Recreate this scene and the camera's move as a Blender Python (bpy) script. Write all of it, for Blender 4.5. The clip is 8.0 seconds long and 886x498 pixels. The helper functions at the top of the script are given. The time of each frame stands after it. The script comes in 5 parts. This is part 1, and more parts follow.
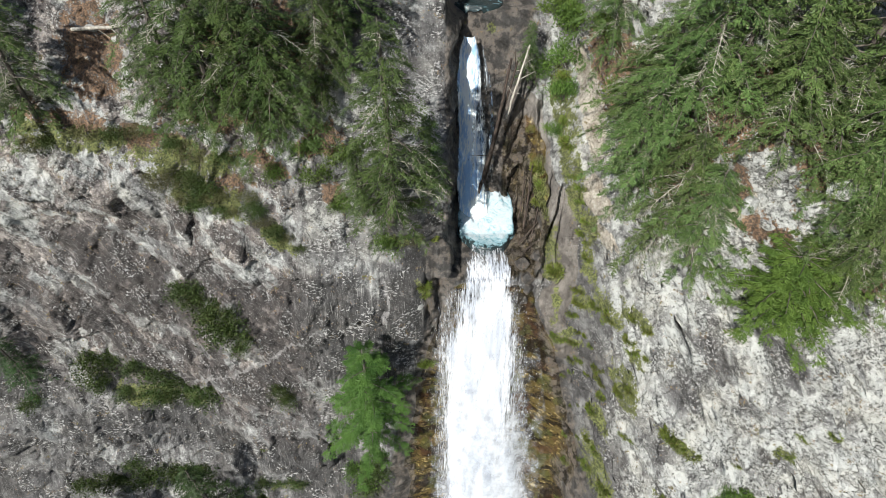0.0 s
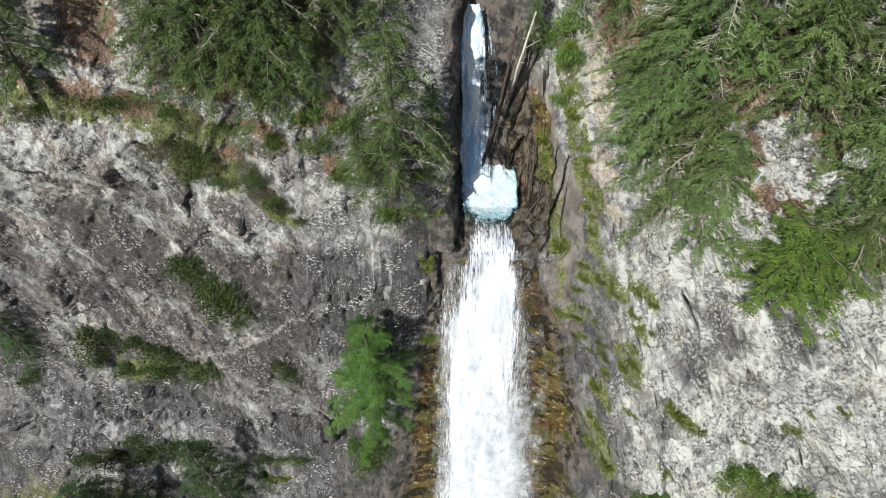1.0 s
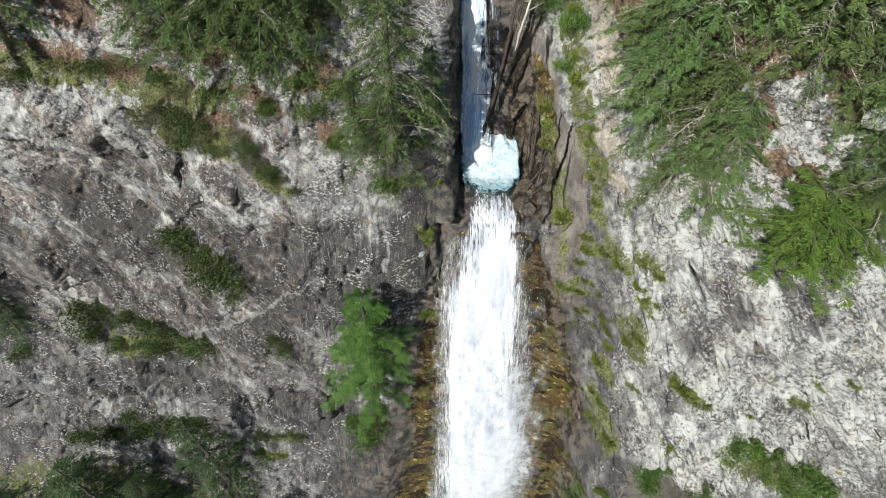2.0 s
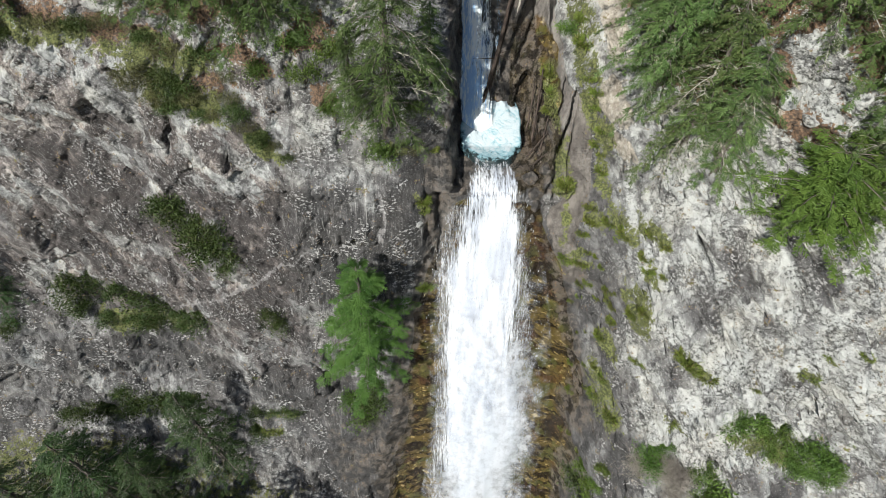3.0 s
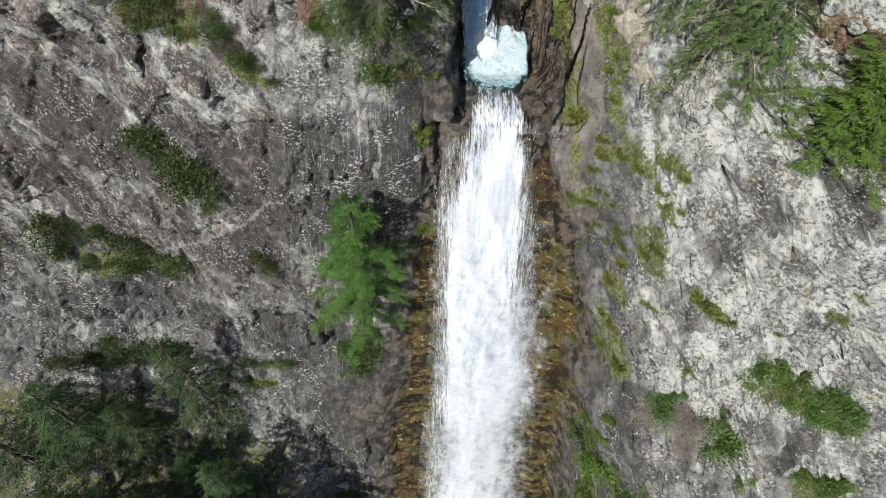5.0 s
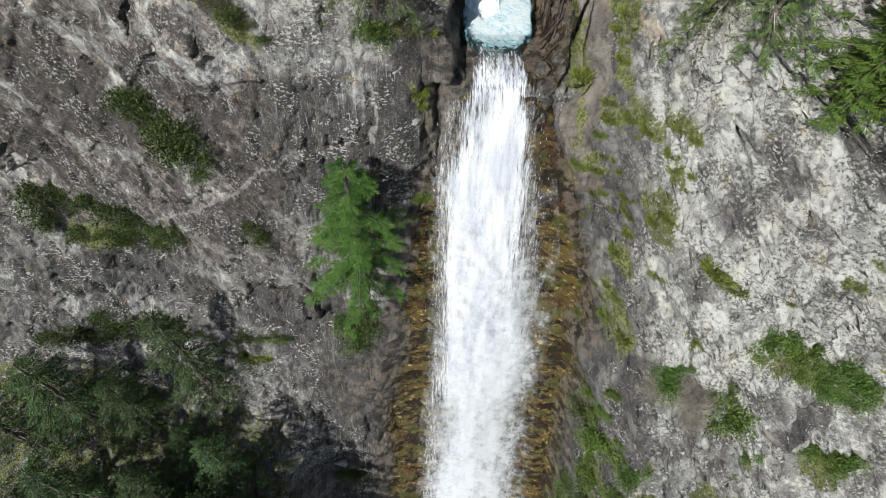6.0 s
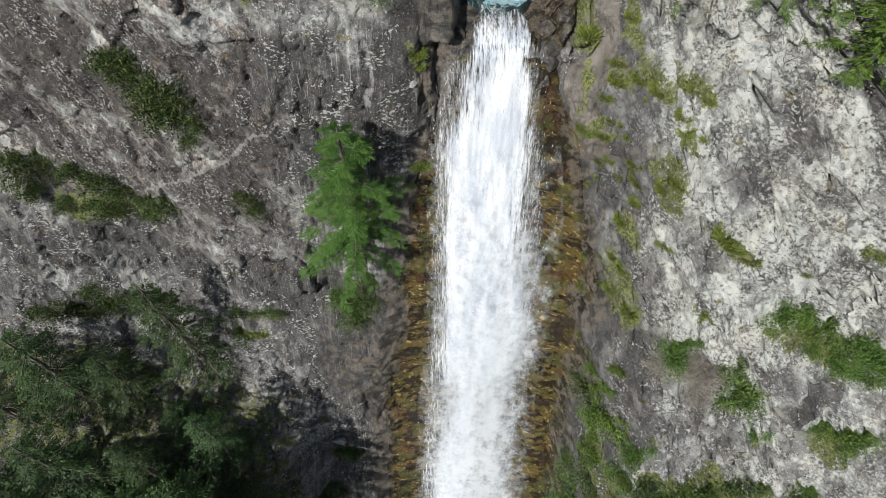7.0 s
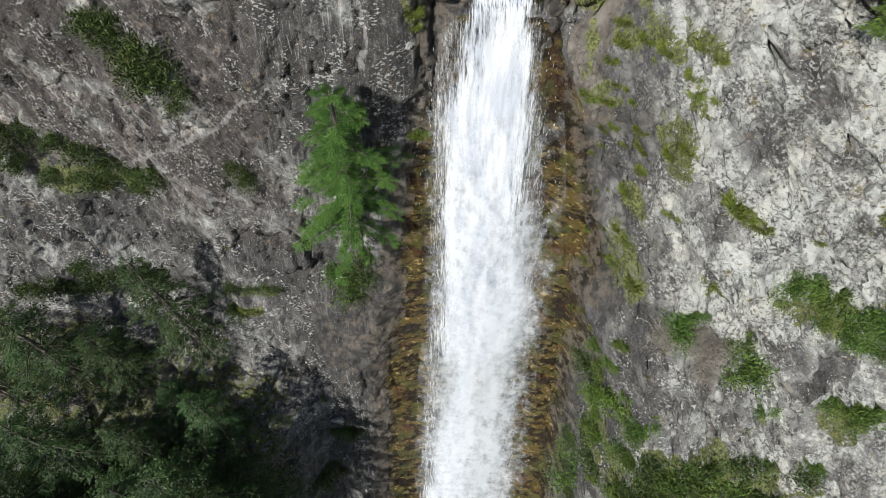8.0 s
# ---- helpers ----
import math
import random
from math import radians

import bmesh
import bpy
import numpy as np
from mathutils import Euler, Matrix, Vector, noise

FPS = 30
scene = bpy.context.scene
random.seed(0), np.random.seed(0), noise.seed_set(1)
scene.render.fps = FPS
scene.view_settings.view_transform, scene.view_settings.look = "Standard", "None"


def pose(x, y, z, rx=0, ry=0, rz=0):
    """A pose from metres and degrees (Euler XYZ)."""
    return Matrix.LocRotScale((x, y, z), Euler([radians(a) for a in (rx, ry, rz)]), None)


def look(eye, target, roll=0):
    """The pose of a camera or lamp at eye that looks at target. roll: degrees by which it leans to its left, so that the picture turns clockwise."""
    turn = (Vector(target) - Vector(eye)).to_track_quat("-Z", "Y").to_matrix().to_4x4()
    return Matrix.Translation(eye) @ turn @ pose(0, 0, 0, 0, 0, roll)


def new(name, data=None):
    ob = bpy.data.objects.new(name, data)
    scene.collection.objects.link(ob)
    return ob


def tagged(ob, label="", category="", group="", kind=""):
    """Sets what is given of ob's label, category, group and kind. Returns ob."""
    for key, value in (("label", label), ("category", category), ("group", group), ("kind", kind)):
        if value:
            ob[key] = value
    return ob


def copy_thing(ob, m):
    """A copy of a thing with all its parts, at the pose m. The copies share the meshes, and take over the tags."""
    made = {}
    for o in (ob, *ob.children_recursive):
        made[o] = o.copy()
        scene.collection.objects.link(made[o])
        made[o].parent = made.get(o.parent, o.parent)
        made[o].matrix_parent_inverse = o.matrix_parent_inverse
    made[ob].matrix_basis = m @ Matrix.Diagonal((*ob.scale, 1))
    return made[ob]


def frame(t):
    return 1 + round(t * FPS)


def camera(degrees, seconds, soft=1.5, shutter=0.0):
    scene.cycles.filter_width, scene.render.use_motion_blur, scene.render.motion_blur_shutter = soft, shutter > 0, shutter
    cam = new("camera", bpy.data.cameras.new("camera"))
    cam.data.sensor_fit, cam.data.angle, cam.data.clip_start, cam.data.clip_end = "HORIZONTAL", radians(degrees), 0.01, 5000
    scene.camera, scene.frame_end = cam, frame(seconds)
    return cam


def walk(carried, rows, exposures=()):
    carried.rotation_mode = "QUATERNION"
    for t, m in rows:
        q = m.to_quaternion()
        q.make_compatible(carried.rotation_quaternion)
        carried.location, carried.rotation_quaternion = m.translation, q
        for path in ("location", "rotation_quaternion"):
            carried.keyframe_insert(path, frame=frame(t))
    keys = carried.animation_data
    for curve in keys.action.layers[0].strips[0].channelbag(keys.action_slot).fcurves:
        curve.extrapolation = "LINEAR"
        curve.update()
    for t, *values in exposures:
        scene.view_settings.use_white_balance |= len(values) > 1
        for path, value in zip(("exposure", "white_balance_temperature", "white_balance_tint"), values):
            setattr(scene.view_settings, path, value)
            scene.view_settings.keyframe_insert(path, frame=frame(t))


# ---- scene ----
cam = camera(76.9, 8.0, soft=0.5)
# seconds, eye, point looked at, roll
PATH = [
    (0, (0.011, 0.061, 49.742), (0.011, 1.482, 48.334), 0.0),
    (0.5, (-0.075, 0.042, 49.362), (-0.075, 1.443, 47.934), 0.1),
    (1, (-0.14, 0.069, 48.904), (-0.141, 1.448, 47.455), 0.1),
    (1.5, (-0.198, 0.118, 48.385), (-0.196, 1.475, 46.916), 0.2),
    (3, (-0.046, 0.286, 46.461), (-0.044, 1.581, 44.937), 0.4),
    (3.5, (-0.008, 0.307, 45.828), (-0.007, 1.581, 44.286), 0.5),
    (4, (0.01, 0.317, 45.159), (0.011, 1.569, 43.6), 0.5),
    (4.5, (0.024, 0.314, 44.491), (0.024, 1.544, 42.914), 0.5),
    (6, (0.113, 0.291, 42.448), (0.11, 1.457, 40.824), 0.5),
    (6.5, (0.189, 0.328, 41.789), (0.183, 1.471, 40.147), 0.4),
    (7, (0.281, 0.372, 41.151), (0.271, 1.491, 39.493), 0.3),
    (7.5, (0.347, 0.370, 40.529), (0.334, 1.468, 38.858), 0.2),
    (8, (0.392, 0.383, 39.955), (0.381, 1.456, 38.267), 0.1),
]
walk(cam, [(t, look(eye, target, roll)) for t, eye, target, roll in PATH], [(0, 0.58), (4, 0.44), (8, 0.31)])

# ---- light ----
SUN_WAY = Vector((0.45, 0.66, -0.60)).normalized()   # the way the sunlight travels
world = bpy.data.worlds.new("sky")
scene.world = world
world.use_nodes = True
sky = world.node_tree.nodes.new("ShaderNodeTexSky")
sky.sky_type, sky.sun_disc = "NISHITA", False
sky.sun_elevation = math.asin(-SUN_WAY.z)
sky.sun_rotation = math.atan2(-SUN_WAY.x, -SUN_WAY.y)
world.node_tree.links.new(sky.outputs[0], world.node_tree.nodes["Background"].inputs[0])
world.node_tree.nodes["Background"].inputs[1].default_value = 0.065
sun = new("sun", bpy.data.lights.new("sun", "SUN"))
sun.data.energy, sun.data.angle, sun.data.color = 4.8, radians(0.53), (1.0, 0.985, 0.925)
sun.matrix_world = look((0, 0, 80), Vector((0, 0, 80)) + SUN_WAY)

# ---- rock relief: the cliff is y = cliff_y(x, z) ----
def ramp(a, b, v):
    s = np.clip((v - a) / (b - a), 0, 1)
    return s * s * (3 - 2 * s)


def chance(i, j, k):
    """A steady random number in 0..1 for each cell of a grid."""
    h = (i.astype(np.int64) * 374761393 + j.astype(np.int64) * 668265263 + k * 974634533) & 0xFFFFFFFF
    h = ((h ^ (h >> 13)) * 1274126177) & 0xFFFFFFFF
    return ((h ^ (h >> 16)) & 0xFFFFFF) / float(0xFFFFFF)


def soft_noise(u, v, k=0):
    """Value noise in -1..1."""
    i, j = np.floor(u), np.floor(v)
    a, b = u - i, v - j
    a, b = a * a * a * (a * (a * 6 - 15) + 10), b * b * b * (b * (b * 6 - 15) + 10)
    n00, n10, n01, n11 = chance(i, j, k), chance(i + 1, j, k), chance(i, j + 1, k), chance(i + 1, j + 1, k)
    return 2 * ((n00 * (1 - a) + n10 * a) * (1 - b) + (n01 * (1 - a) + n11 * a) * b) - 1


def fractal(u, v, octaves=4, k=0, fall=0.5):
    total, gain = 0, 1.0
    for o in range(octaves):
        c, s = math.cos(0.7 * o), math.sin(0.7 * o)
        total = total + gain * soft_noise((u * c - v * s) * 2.03**o, (u * s + v * c) * 2.03**o, k + 17 * o)
        gain *= fall
    return total


def facets(u, v, k=0):
    """Broken rock: a tilted plane for each cell of an uneven grid, the distance to the nearest joint, and a number for each cell."""
    ci, cj = np.floor(u), np.floor(v)
    best = np.full(u.shape, 9.0)
    second = np.full(u.shape, 9.0)
    plane, pick = np.zeros(u.shape), np.zeros(u.shape)
    for di in (-1, 0, 1):
        for dj in (-1, 0, 1):
            i, j = ci + di, cj + dj
            du, dv = u - i - chance(i, j, k), v - j - chance(i, j, k + 1)
            d = du * du + dv * dv
            p = du * (chance(i, j, k + 2) * 2 - 1) + dv * (chance(i, j, k + 3) * 2 - 1) + 0.55 * (chance(i, j, k + 4) * 2 - 1)
            nearer = d < best
            second = np.where(nearer, best, np.minimum(second, d))
            plane = np.where(nearer, p, plane)
            pick = np.where(nearer, chance(i, j, k + 5), pick)
            best = np.where(nearer, d, best)
    return plane, np.sqrt(second) - np.sqrt(best), pick


def line_distance(x, z, points):
    """Distance to a line of points, and how far along it (0..1) the nearest place lies."""
    best, along = np.full(x.shape, 99.0), np.zeros(x.shape)
    for n, ((ax, az), (bx, bz)) in enumerate(zip(points, points[1:])):
        t = np.clip(((x - ax) * (bx - ax) + (z - az) * (bz - az)) / ((bx - ax) ** 2 + (bz - az) ** 2), 0, 1)
        d = np.hypot(x - ax - t * (bx - ax), z - az - t * (bz - az))
        along = np.where(d < best, (n + t) / (len(points) - 1), along)
        best = np.minimum(best, d)
    return best, along


def big_form(x, z):
    """The large forms: a slab wall, a gully with the stream, and a buttress that stands forward."""
    left = np.interp(z, [-40, -20, 0, 13, 20, 26, 30, 34, 38, 45, 60], [-6, 6.5, 14.3, 17.8, 20.2, 22.0, 24.0, 27.0, 30.2, 37, 56])
    left = left + 1.7 * ramp(-12, -18, x) * ramp(31, 27, z) * ramp(0, 12, z) - 3.5 * ramp(-24, -45, x)
    left = left + 2.2 * ramp(-6, -0.5, x) * ramp(29, 34, z)
    left = left + 1.6 * ramp(-2.4, 0.0, x) * ramp(25.7, 26.7, z) * ramp(32, 29, z)
    left = left - 8.5 * ramp(2.5, -6, z + 0.25 * (x + 15)) * ramp(-8.5, -14, x)       # wooded shoulder below the slab
    right = np.interp(z, [-40, -20, 0, 14, 18, 22, 25, 28, 31, 34, 36, 38, 45, 60], [-18, -6, 4.0, 10.2, 12.4, 13.7, 14.8, 16.4, 17.8, 19.6, 19.8, 21.4, 28, 47])
    right = right - (0.15 + 0.25 * ramp(14, 30, z)) * np.clip(x - 14, -3, 12)
    centre = np.interp(z, [-10, 4, 14, 23, 26, 31, 35], [10.4, 10.0, 8.9, 9.9, 10.5, 10.2, 10.6])
    half = np.interp(z, [4, 14, 25, 33], [1.8, 1.7, 2.6, 2.4])
    wob = 0.5 * soft_noise(x * 0.3, z * 0.35, 5)
    s = ramp(-1, 1, (x + wob - centre) / half)
    y = left * (1 - s) + right * s
    # trough of the fall, below the lip
    trough = ramp(-2.4, -0.2, x + 0.1 * (26 - z)) * ramp(7.6, 5.4, x) * ramp(26.0, 25.2, z)
    y = y + 0.8 * trough
    # gully above the lip, with a flat step for the pool
    gully = np.interp(z, [25.0, 25.3, 25.75, 28.5, 33, 36, 36.6, 45], [22.4, 22.9, 27.0, 29.4, 32.6, 34.4, 38.0, 47])
    inside = ramp(0.1, 0.9, x + 0.2 * wob + 0.28 * fractal(z * 0.9, y * 0.0 + 3.3, 3, 21) + 0.12 * np.sin(z * 4.0))
    far = np.interp(z, [25, 25.8, 29, 34], [4.6, 4.9, 5.4, 7.8])
    inside = inside * ramp(far + 1.3, far - 0.5, x + 0.4 * wob) * ramp(24.85, 25.2, z + 0.25 * fractal(x * 0.9, z * 0.9, 2, 29))
    return y + np.maximum(gully - y, 0) * inside


# cracks: (points in x and z, width, depth)
SLAB_CRACKS = [
    ([(-14.2, 29.0), (-14.3, 28.2), (-14.5, 27.5)], 0.15, 0.5),
    ([(-11.3, 27.7), (-11.3, 26.9)], 0.11, 0.35),
    ([(-10.8, 26.75), (-10.6, 26.4)], 0.2, 0.6),
    ([(-1.0, 26.1), (-0.9, 23.6), (-0.6, 21.4), (-0.5, 19.6)], 0.11, 0.14),
    ([(-0.1, 25.8), (-0.2, 23.8), (-0.3, 20.4)], 0.12, 0.14),
    ([(-8.4, 13.8), (-7.6, 12.7), (-7.4, 11.3), (-9.4, 10.1), (-11.5, 10.0)], 0.22, 0.55),
    ([(-17.5, 18.1), (-15.6, 18.3), (-14.0, 18.8), (-12.0, 20.0)], 0.12, 0.15),
    ([(-20.5, 28.0), (-18.0, 26.3), (-16.4, 24.9)], 0.12, 0.3),
    ([(-24.0, 25.5), (-21.8, 23.6), (-20.2, 21.4)], 0.12, 0.3),
]
UPPER_CRACKS = [
    ([(10.6, 29.9), (11.4, 29.5), (12.5, 29.6), (14.3, 28.7), (15.1, 28.3)], 0.2, 0.6),
    ([(15.0, 28.4), (15.5, 27.95), (16.0, 27.3), (16.3, 27.0)], 0.34, 1.2),
    ([(16.38, 27.1), (16.8, 26.7), (17.25, 26.3)], 0.10, 0.3),
    ([(13.2, 26.6), (14.1, 25.8), (15.1, 25.2), (16.1, 24.6)], 0.09, 0.22),
    ([(12.2, 26.7), (12.4, 26.4), (12.65, 26.05)], 0.12, 0.4),
    ([(10.4, 23.5), (11.0, 24.3)], 0.22, 0.6),
    ([(17.0, 25.0), (18.6, 25.9)], 0.14, 0.4),
    ([(11.6, 26.4), (12.8, 25.2), (13.6, 23.2), (14.9, 22.0)], 0.13, 0.35),
    ([(13.4, 30.6), (13.0, 28.9), (12.2, 27.6)], 0.12, 0.35),
    ([(17.0, 30.2), (17.8, 28.2), (19.6, 27.2)], 0.14, 0.4),
    ([(10.1, 23.5), (10.6, 23.9), (11.2, 24.4)], 0.16, 0.5),
    ([(11.7, 27.6), (12.0, 27.0), (12.8, 26.0)], 0.14, 0.5),
    ([(14.3, 30.4), (14.4, 29.4), (14.9, 28.6)], 0.14, 0.5),
]
LOWER_CRACKS = [
    ([(16.4, 22.6), (18.4, 21.6), (21.5, 21.9)], 0.15, 0.4),
    ([(11.0, 20.6), (12.6, 19.4), (13.2, 17.2)], 0.13, 0.35),
    ([(15.0, 15.6), (16.2, 14.2), (16.6, 12.0)], 0.2, 0.6),
    ([(15.0, 18.9), (18.0, 18.2), (20.5, 17.6), (24.0, 18.4)], 0.18, 0.5),
    ([(11.4, 22.2), (12.2, 22.7), (13.0, 22.9)], 0.12, 0.4),
    ([(14.0, 9.6), (16.0, 9.0), (18.2, 9.3), (20.5, 8.4)], 0.35, 0.9),
]
# worn water-smoothed ramp, and pale quartz veins: points in x and z
WORN_RAMP = [(5.5, 31.4), (5.7, 30.2), (5.95, 29.4), (6.8, 28.9), (7.5, 27.5), (7.1, 26.1), (6.8, 23.5), (6.9, 22.9), (7.7, 20.5)]
MOSS_SEAM = [(7.0, 32.2), (7.15, 31.1), (7.25, 30.5), (7.4, 29.8), (7.9, 28.3), (8.35, 27.2), (8.6, 26.0)]
VEINS = [
    [(-16.9, 16.6), (-15.6, 17.6), (-14.2, 18.4), (-12.4, 19.3), (-10.9, 20.0), (-9.2, 21.4), (-7.4, 22.2)],
    [(-12.2, 21.2), (-12.3, 20.0), (-12.1, 19.2)],
    [(-3.5, 26.2), (-3.3, 24.9), (-3.6, 23.4)],
]
# proud and sunken plates: (x, z, half width, half height, turn in degrees, how far proud)
WALL_PLATES = [
    (-10.4, 12.6, 3.2, 2.1, 12, 0.35),
    (-9.3, 24.9, 1.5, 1.0, 4, -0.3),
    (-5.0, 23.8, 4.2, 2.9, 0, 0.25),
    (-1.9, 23.8, 1.5, 2.6, 0, 0.3),
    (-13.0, 24.8, 1.8, 1.6, -38, -0.25),
    (-17.5, 24.5, 4.0, 2.2, -32, -0.25),
    (-14.5, 27.6, 1.3, 0.7, -20, 0.35),
    (-11.8, 27.2, 1.0, 0.6, -12, 0.3),
    (-19.5, 30.2, 1.6, 0.8, -15, 0.35),
]
BUTTRESS_PLATES = [
    (9.6, 28.0, 1.2, 1.3, -10, 0.25),
    (10.7, 27.2, 1.0, 1.3, -30, 0.25),
    (18.5, 14.0, 1.8, 1.3, 30, 0.3),
    (16.0, 27.0, 1.6, 0.8, -35, -0.25),
    (12.5, 19.0, 1.6, 1.0, 25, 0.4),
    (14.2, 22.4, 1.5, 0.9, -20, 0.35),
    (17.5, 20.2, 1.8, 0.8, 15, -0.35),
    (19.8, 22.6, 1.6, 1.0, -25, 0.45),
    (13.0, 12.2, 1.4, 1.0, 30, 0.45),
    (16.2, 8.6, 2.2, 0.7, 8, -0.7),
    (11.4, 11.8, 0.9, 1.2, 20, 0.35),
    (11.2, 17.8, 0.9, 1.3, 10, 0.35),
    (20.5, 19.5, 1.4, 0.7, 20, 0.4),
    (14.6, 25.6, 1.4, 0.8, -35, 0.3),
    (18.3, 27.8, 1.3, 0.8, -30, 0.35),
    (17.0, 14.8, 1.0, 1.4, 35, 0.4),
    (10.4, 29.0, 0.9, 1.1, -15, 0.35),
]


def skins(x, z):
    """Sheets of rock that peel off in steps: how many steps each place lies back, and a number for each sheet."""
    c, s = math.cos(radians(-40)), math.sin(radians(-40))
    u, v = x * c + z * s, -x * s + z * c
    slab = 2.6 * fractal(u * 0.13, v * 0.30, 5, 701, 0.52) + 0.12 * v
    wall = 2.4 * fractal(x * 0.24, z * 0.15, 5, 721, 0.52) + 0.05 * x
    butt = 2.8 * fractal(x * 0.24 + 0.1 * z, z * 0.22, 5, 741, 0.56)
    lev = np.where(x > 8.2, butt, slab + (wall - slab) * ramp(-9.5, -7, x))
    level = np.floor(lev)
    edge = lev - level
    return level + ramp(0.0, 0.10, edge) - 1, chance(level + 50, 0 * level, 761)


def cliff_y(x, z, blocks=False):
    x, z = np.asarray(x, float), np.asarray(z, float)
    y = big_form(x, z)
    plain = np.interp(z, [-40, 0, 26, 34, 45, 60], [-6, 14.3, 22.0, 27.0, 37, 56])
    face, z0 = x, z
    x = x - 0.8 * (y - plain)            # distance along the rock, round its corners
    wx, wz = x + 0.7 * fractal(x * 0.35, z * 0.35, 3, 40), z + 0.7 * fractal(x * 0.35, z * 0.35, 3, 60)
    rough = 0.32 + 0.15 * ramp(4.2, 5.2, face) * ramp(7.6, 6.6, face) * ramp(23.5, 25, z) * ramp(33, 30, z) + 0.8 * ramp(8.0, 10.5, face) + 0.28 * ramp(27, 30, z) * ramp(2, -1, face)
    # smooth bed under the falling water
    bed = ramp(0, 0.7, face - np.interp(z, [-22, 0, 9, 17, 21, 24, 25.5], [-2.8, -1.6, -0.7, -0.5, -0.2, 0.2, 0.8])) * ramp(0, 0.7, np.interp(z, [-22, 0, 9, 17, 21, 24, 25.5], [7.4, 6.8, 6.3, 5.7, 4.8, 4.5, 4.4]) - face) * ramp(25.7, 25.2, z)
    rough = rough * (1 - 0.7 * bed) * (1 - 0.75 * ramp(1.1, 0.5, line_distance(face, z0, WORN_RAMP)[0]))
    y = y + 0.45 * (1 - 0.7 * bed) * fractal(x * 0.16, z * 0.16, 3, 7)
    p1, e1, c1 = facets(wx * 0.36 + 0.12 * wz, wz * 0.30, 11)
    p2, e2, c2 = facets(wx * 1.05, wz * 0.9 + 0.3 * wx, 23)
    p3, e3, c3 = facets(wx * 3.1, wz * 2.6, 37)
    y = y + rough * (0.52 * p1 + 0.42 * p2 + 0.21 * p3 * (0.4 + 0.6 * ramp(-0.2, 0.5, soft_noise(x * 0.5, z * 0.5, 3))))
    dry = (1 - bed) * (1 - ramp(-4.0, -2.6, face) * ramp(8.4, 7.4, face))
    y = y + dry * (0.13 + 0.05 * ramp(8, 10, face)) * (2 * soft_noise(skins(face, z0)[0] * 1.7, 0 * face, 771))
    y = y + 0.16 * rough * ramp(0.09, 0.0, e2) * ramp(0.0, 0.5, soft_noise(x * 0.4, z * 0.4, 9))
    y = y + 0.09 * fractal(x * 1.3, z * 1.3, 3, 71) + rough * 0.05 * fractal(x * 4.3, z * 4.3, 3, 81, 0.6)
    # ribs across the wet rock beside the fall
    wet = ramp(-4.2, -2.6, face) * ramp(8.6, 7.2, face) * ramp(25.0, 22.0, z)
    saw = (z * 1.1 + 0.22 * x + 1.6 * fractal(x * 0.25, z * 0.35, 3, 55)) % 1.0
    y = y - 0.30 * wet * (1 - bed) * (saw - 0.5) * (0.5 + 0.5 * soft_noise(x * 0.6, z * 0.4, 57))
    # long folds of worn rock beside the pool
    fold = ramp(3.6, 4.4, face) * ramp(7.2, 6.4, face) * ramp(24.6, 25.6, z) * ramp(32.5, 31, z)
    wave = 1.25 * face - 0.36 * z + 0.7 * fractal(face * 0.5, z * 0.3, 2, 63)
    y = y + fold * (1.2 * np.abs(2 * (wave % 1.0) - 1) - 0.6 + 0.35 * np.abs(2 * ((2.3 * wave + 0.35 * z) % 1.0) - 1))
    x = face
    for sx, sz, hw, hh, turn, proud in WALL_PLATES + BUTTRESS_PLATES:
        c, s = math.cos(radians(turn)), math.sin(radians(turn))
        u, v = (x - sx) * c + (z - sz) * s, -(x - sx) * s + (z - sz) * c
        box = np.maximum(np.abs(u + 0.2 * soft_noise(x, z, 31)) / hw, np.abs(v + 0.2 * soft_noise(x, z, 33)) / hh)
        y = y - proud * ramp(1.0, 1.0 - 0.22 / min(hw, hh), box)
    for points, width, depth in SLAB_CRACKS + UPPER_CRACKS + LOWER_CRACKS:
        d, along = line_distance(x + 0.12 * soft_noise(x * 2, z * 2, 91), z + 0.12 * soft_noise(x * 2, z * 2, 92), points)
        y = y + 1.9 * depth * ramp(1.2 * width, 0.45 * width, d * (1 + 0.6 * np.abs(2 * along - 1)))
    return (y, c1, c2, c3) if blocks else y

# ---- helpers for building ----
def shader(name, rough=0.9):
    m = bpy.data.materials.new(name)
    m.use_nodes = True
    nodes, links = m.node_tree.nodes, m.node_tree.links
    bsdf = nodes["Principled BSDF"]
    bsdf.inputs["Roughness"].default_value = rough
    return m, nodes, links, bsdf


def mesh_from_arrays(name, verts, faces):
    """A mesh from arrays of places and of quads or triangles."""
    me = bpy.data.meshes.new(name)
    verts, faces = np.asarray(verts, np.float32), np.asarray(faces, np.int32)
    n = faces.shape[1]
    me.vertices.add(len(verts))
    me.vertices.foreach_set("co", verts.ravel())
    me.loops.add(faces.size)
    me.loops.foreach_set("vertex_index", faces.ravel())
    me.polygons.add(len(faces))
    me.polygons.foreach_set("loop_start", np.arange(0, faces.size, n, dtype=np.int32))
    me.polygons.foreach_set("loop_total", np.full(len(faces), n, dtype=np.int32))
    me.update(calc_edges=True)
    return me


def grid_faces(rows, cols):
    a = (np.arange(rows - 1)[:, None] * cols + np.arange(cols - 1)[None, :]).ravel()
    return np.stack([a, a + 1, a + cols + 1, a + cols], 1)



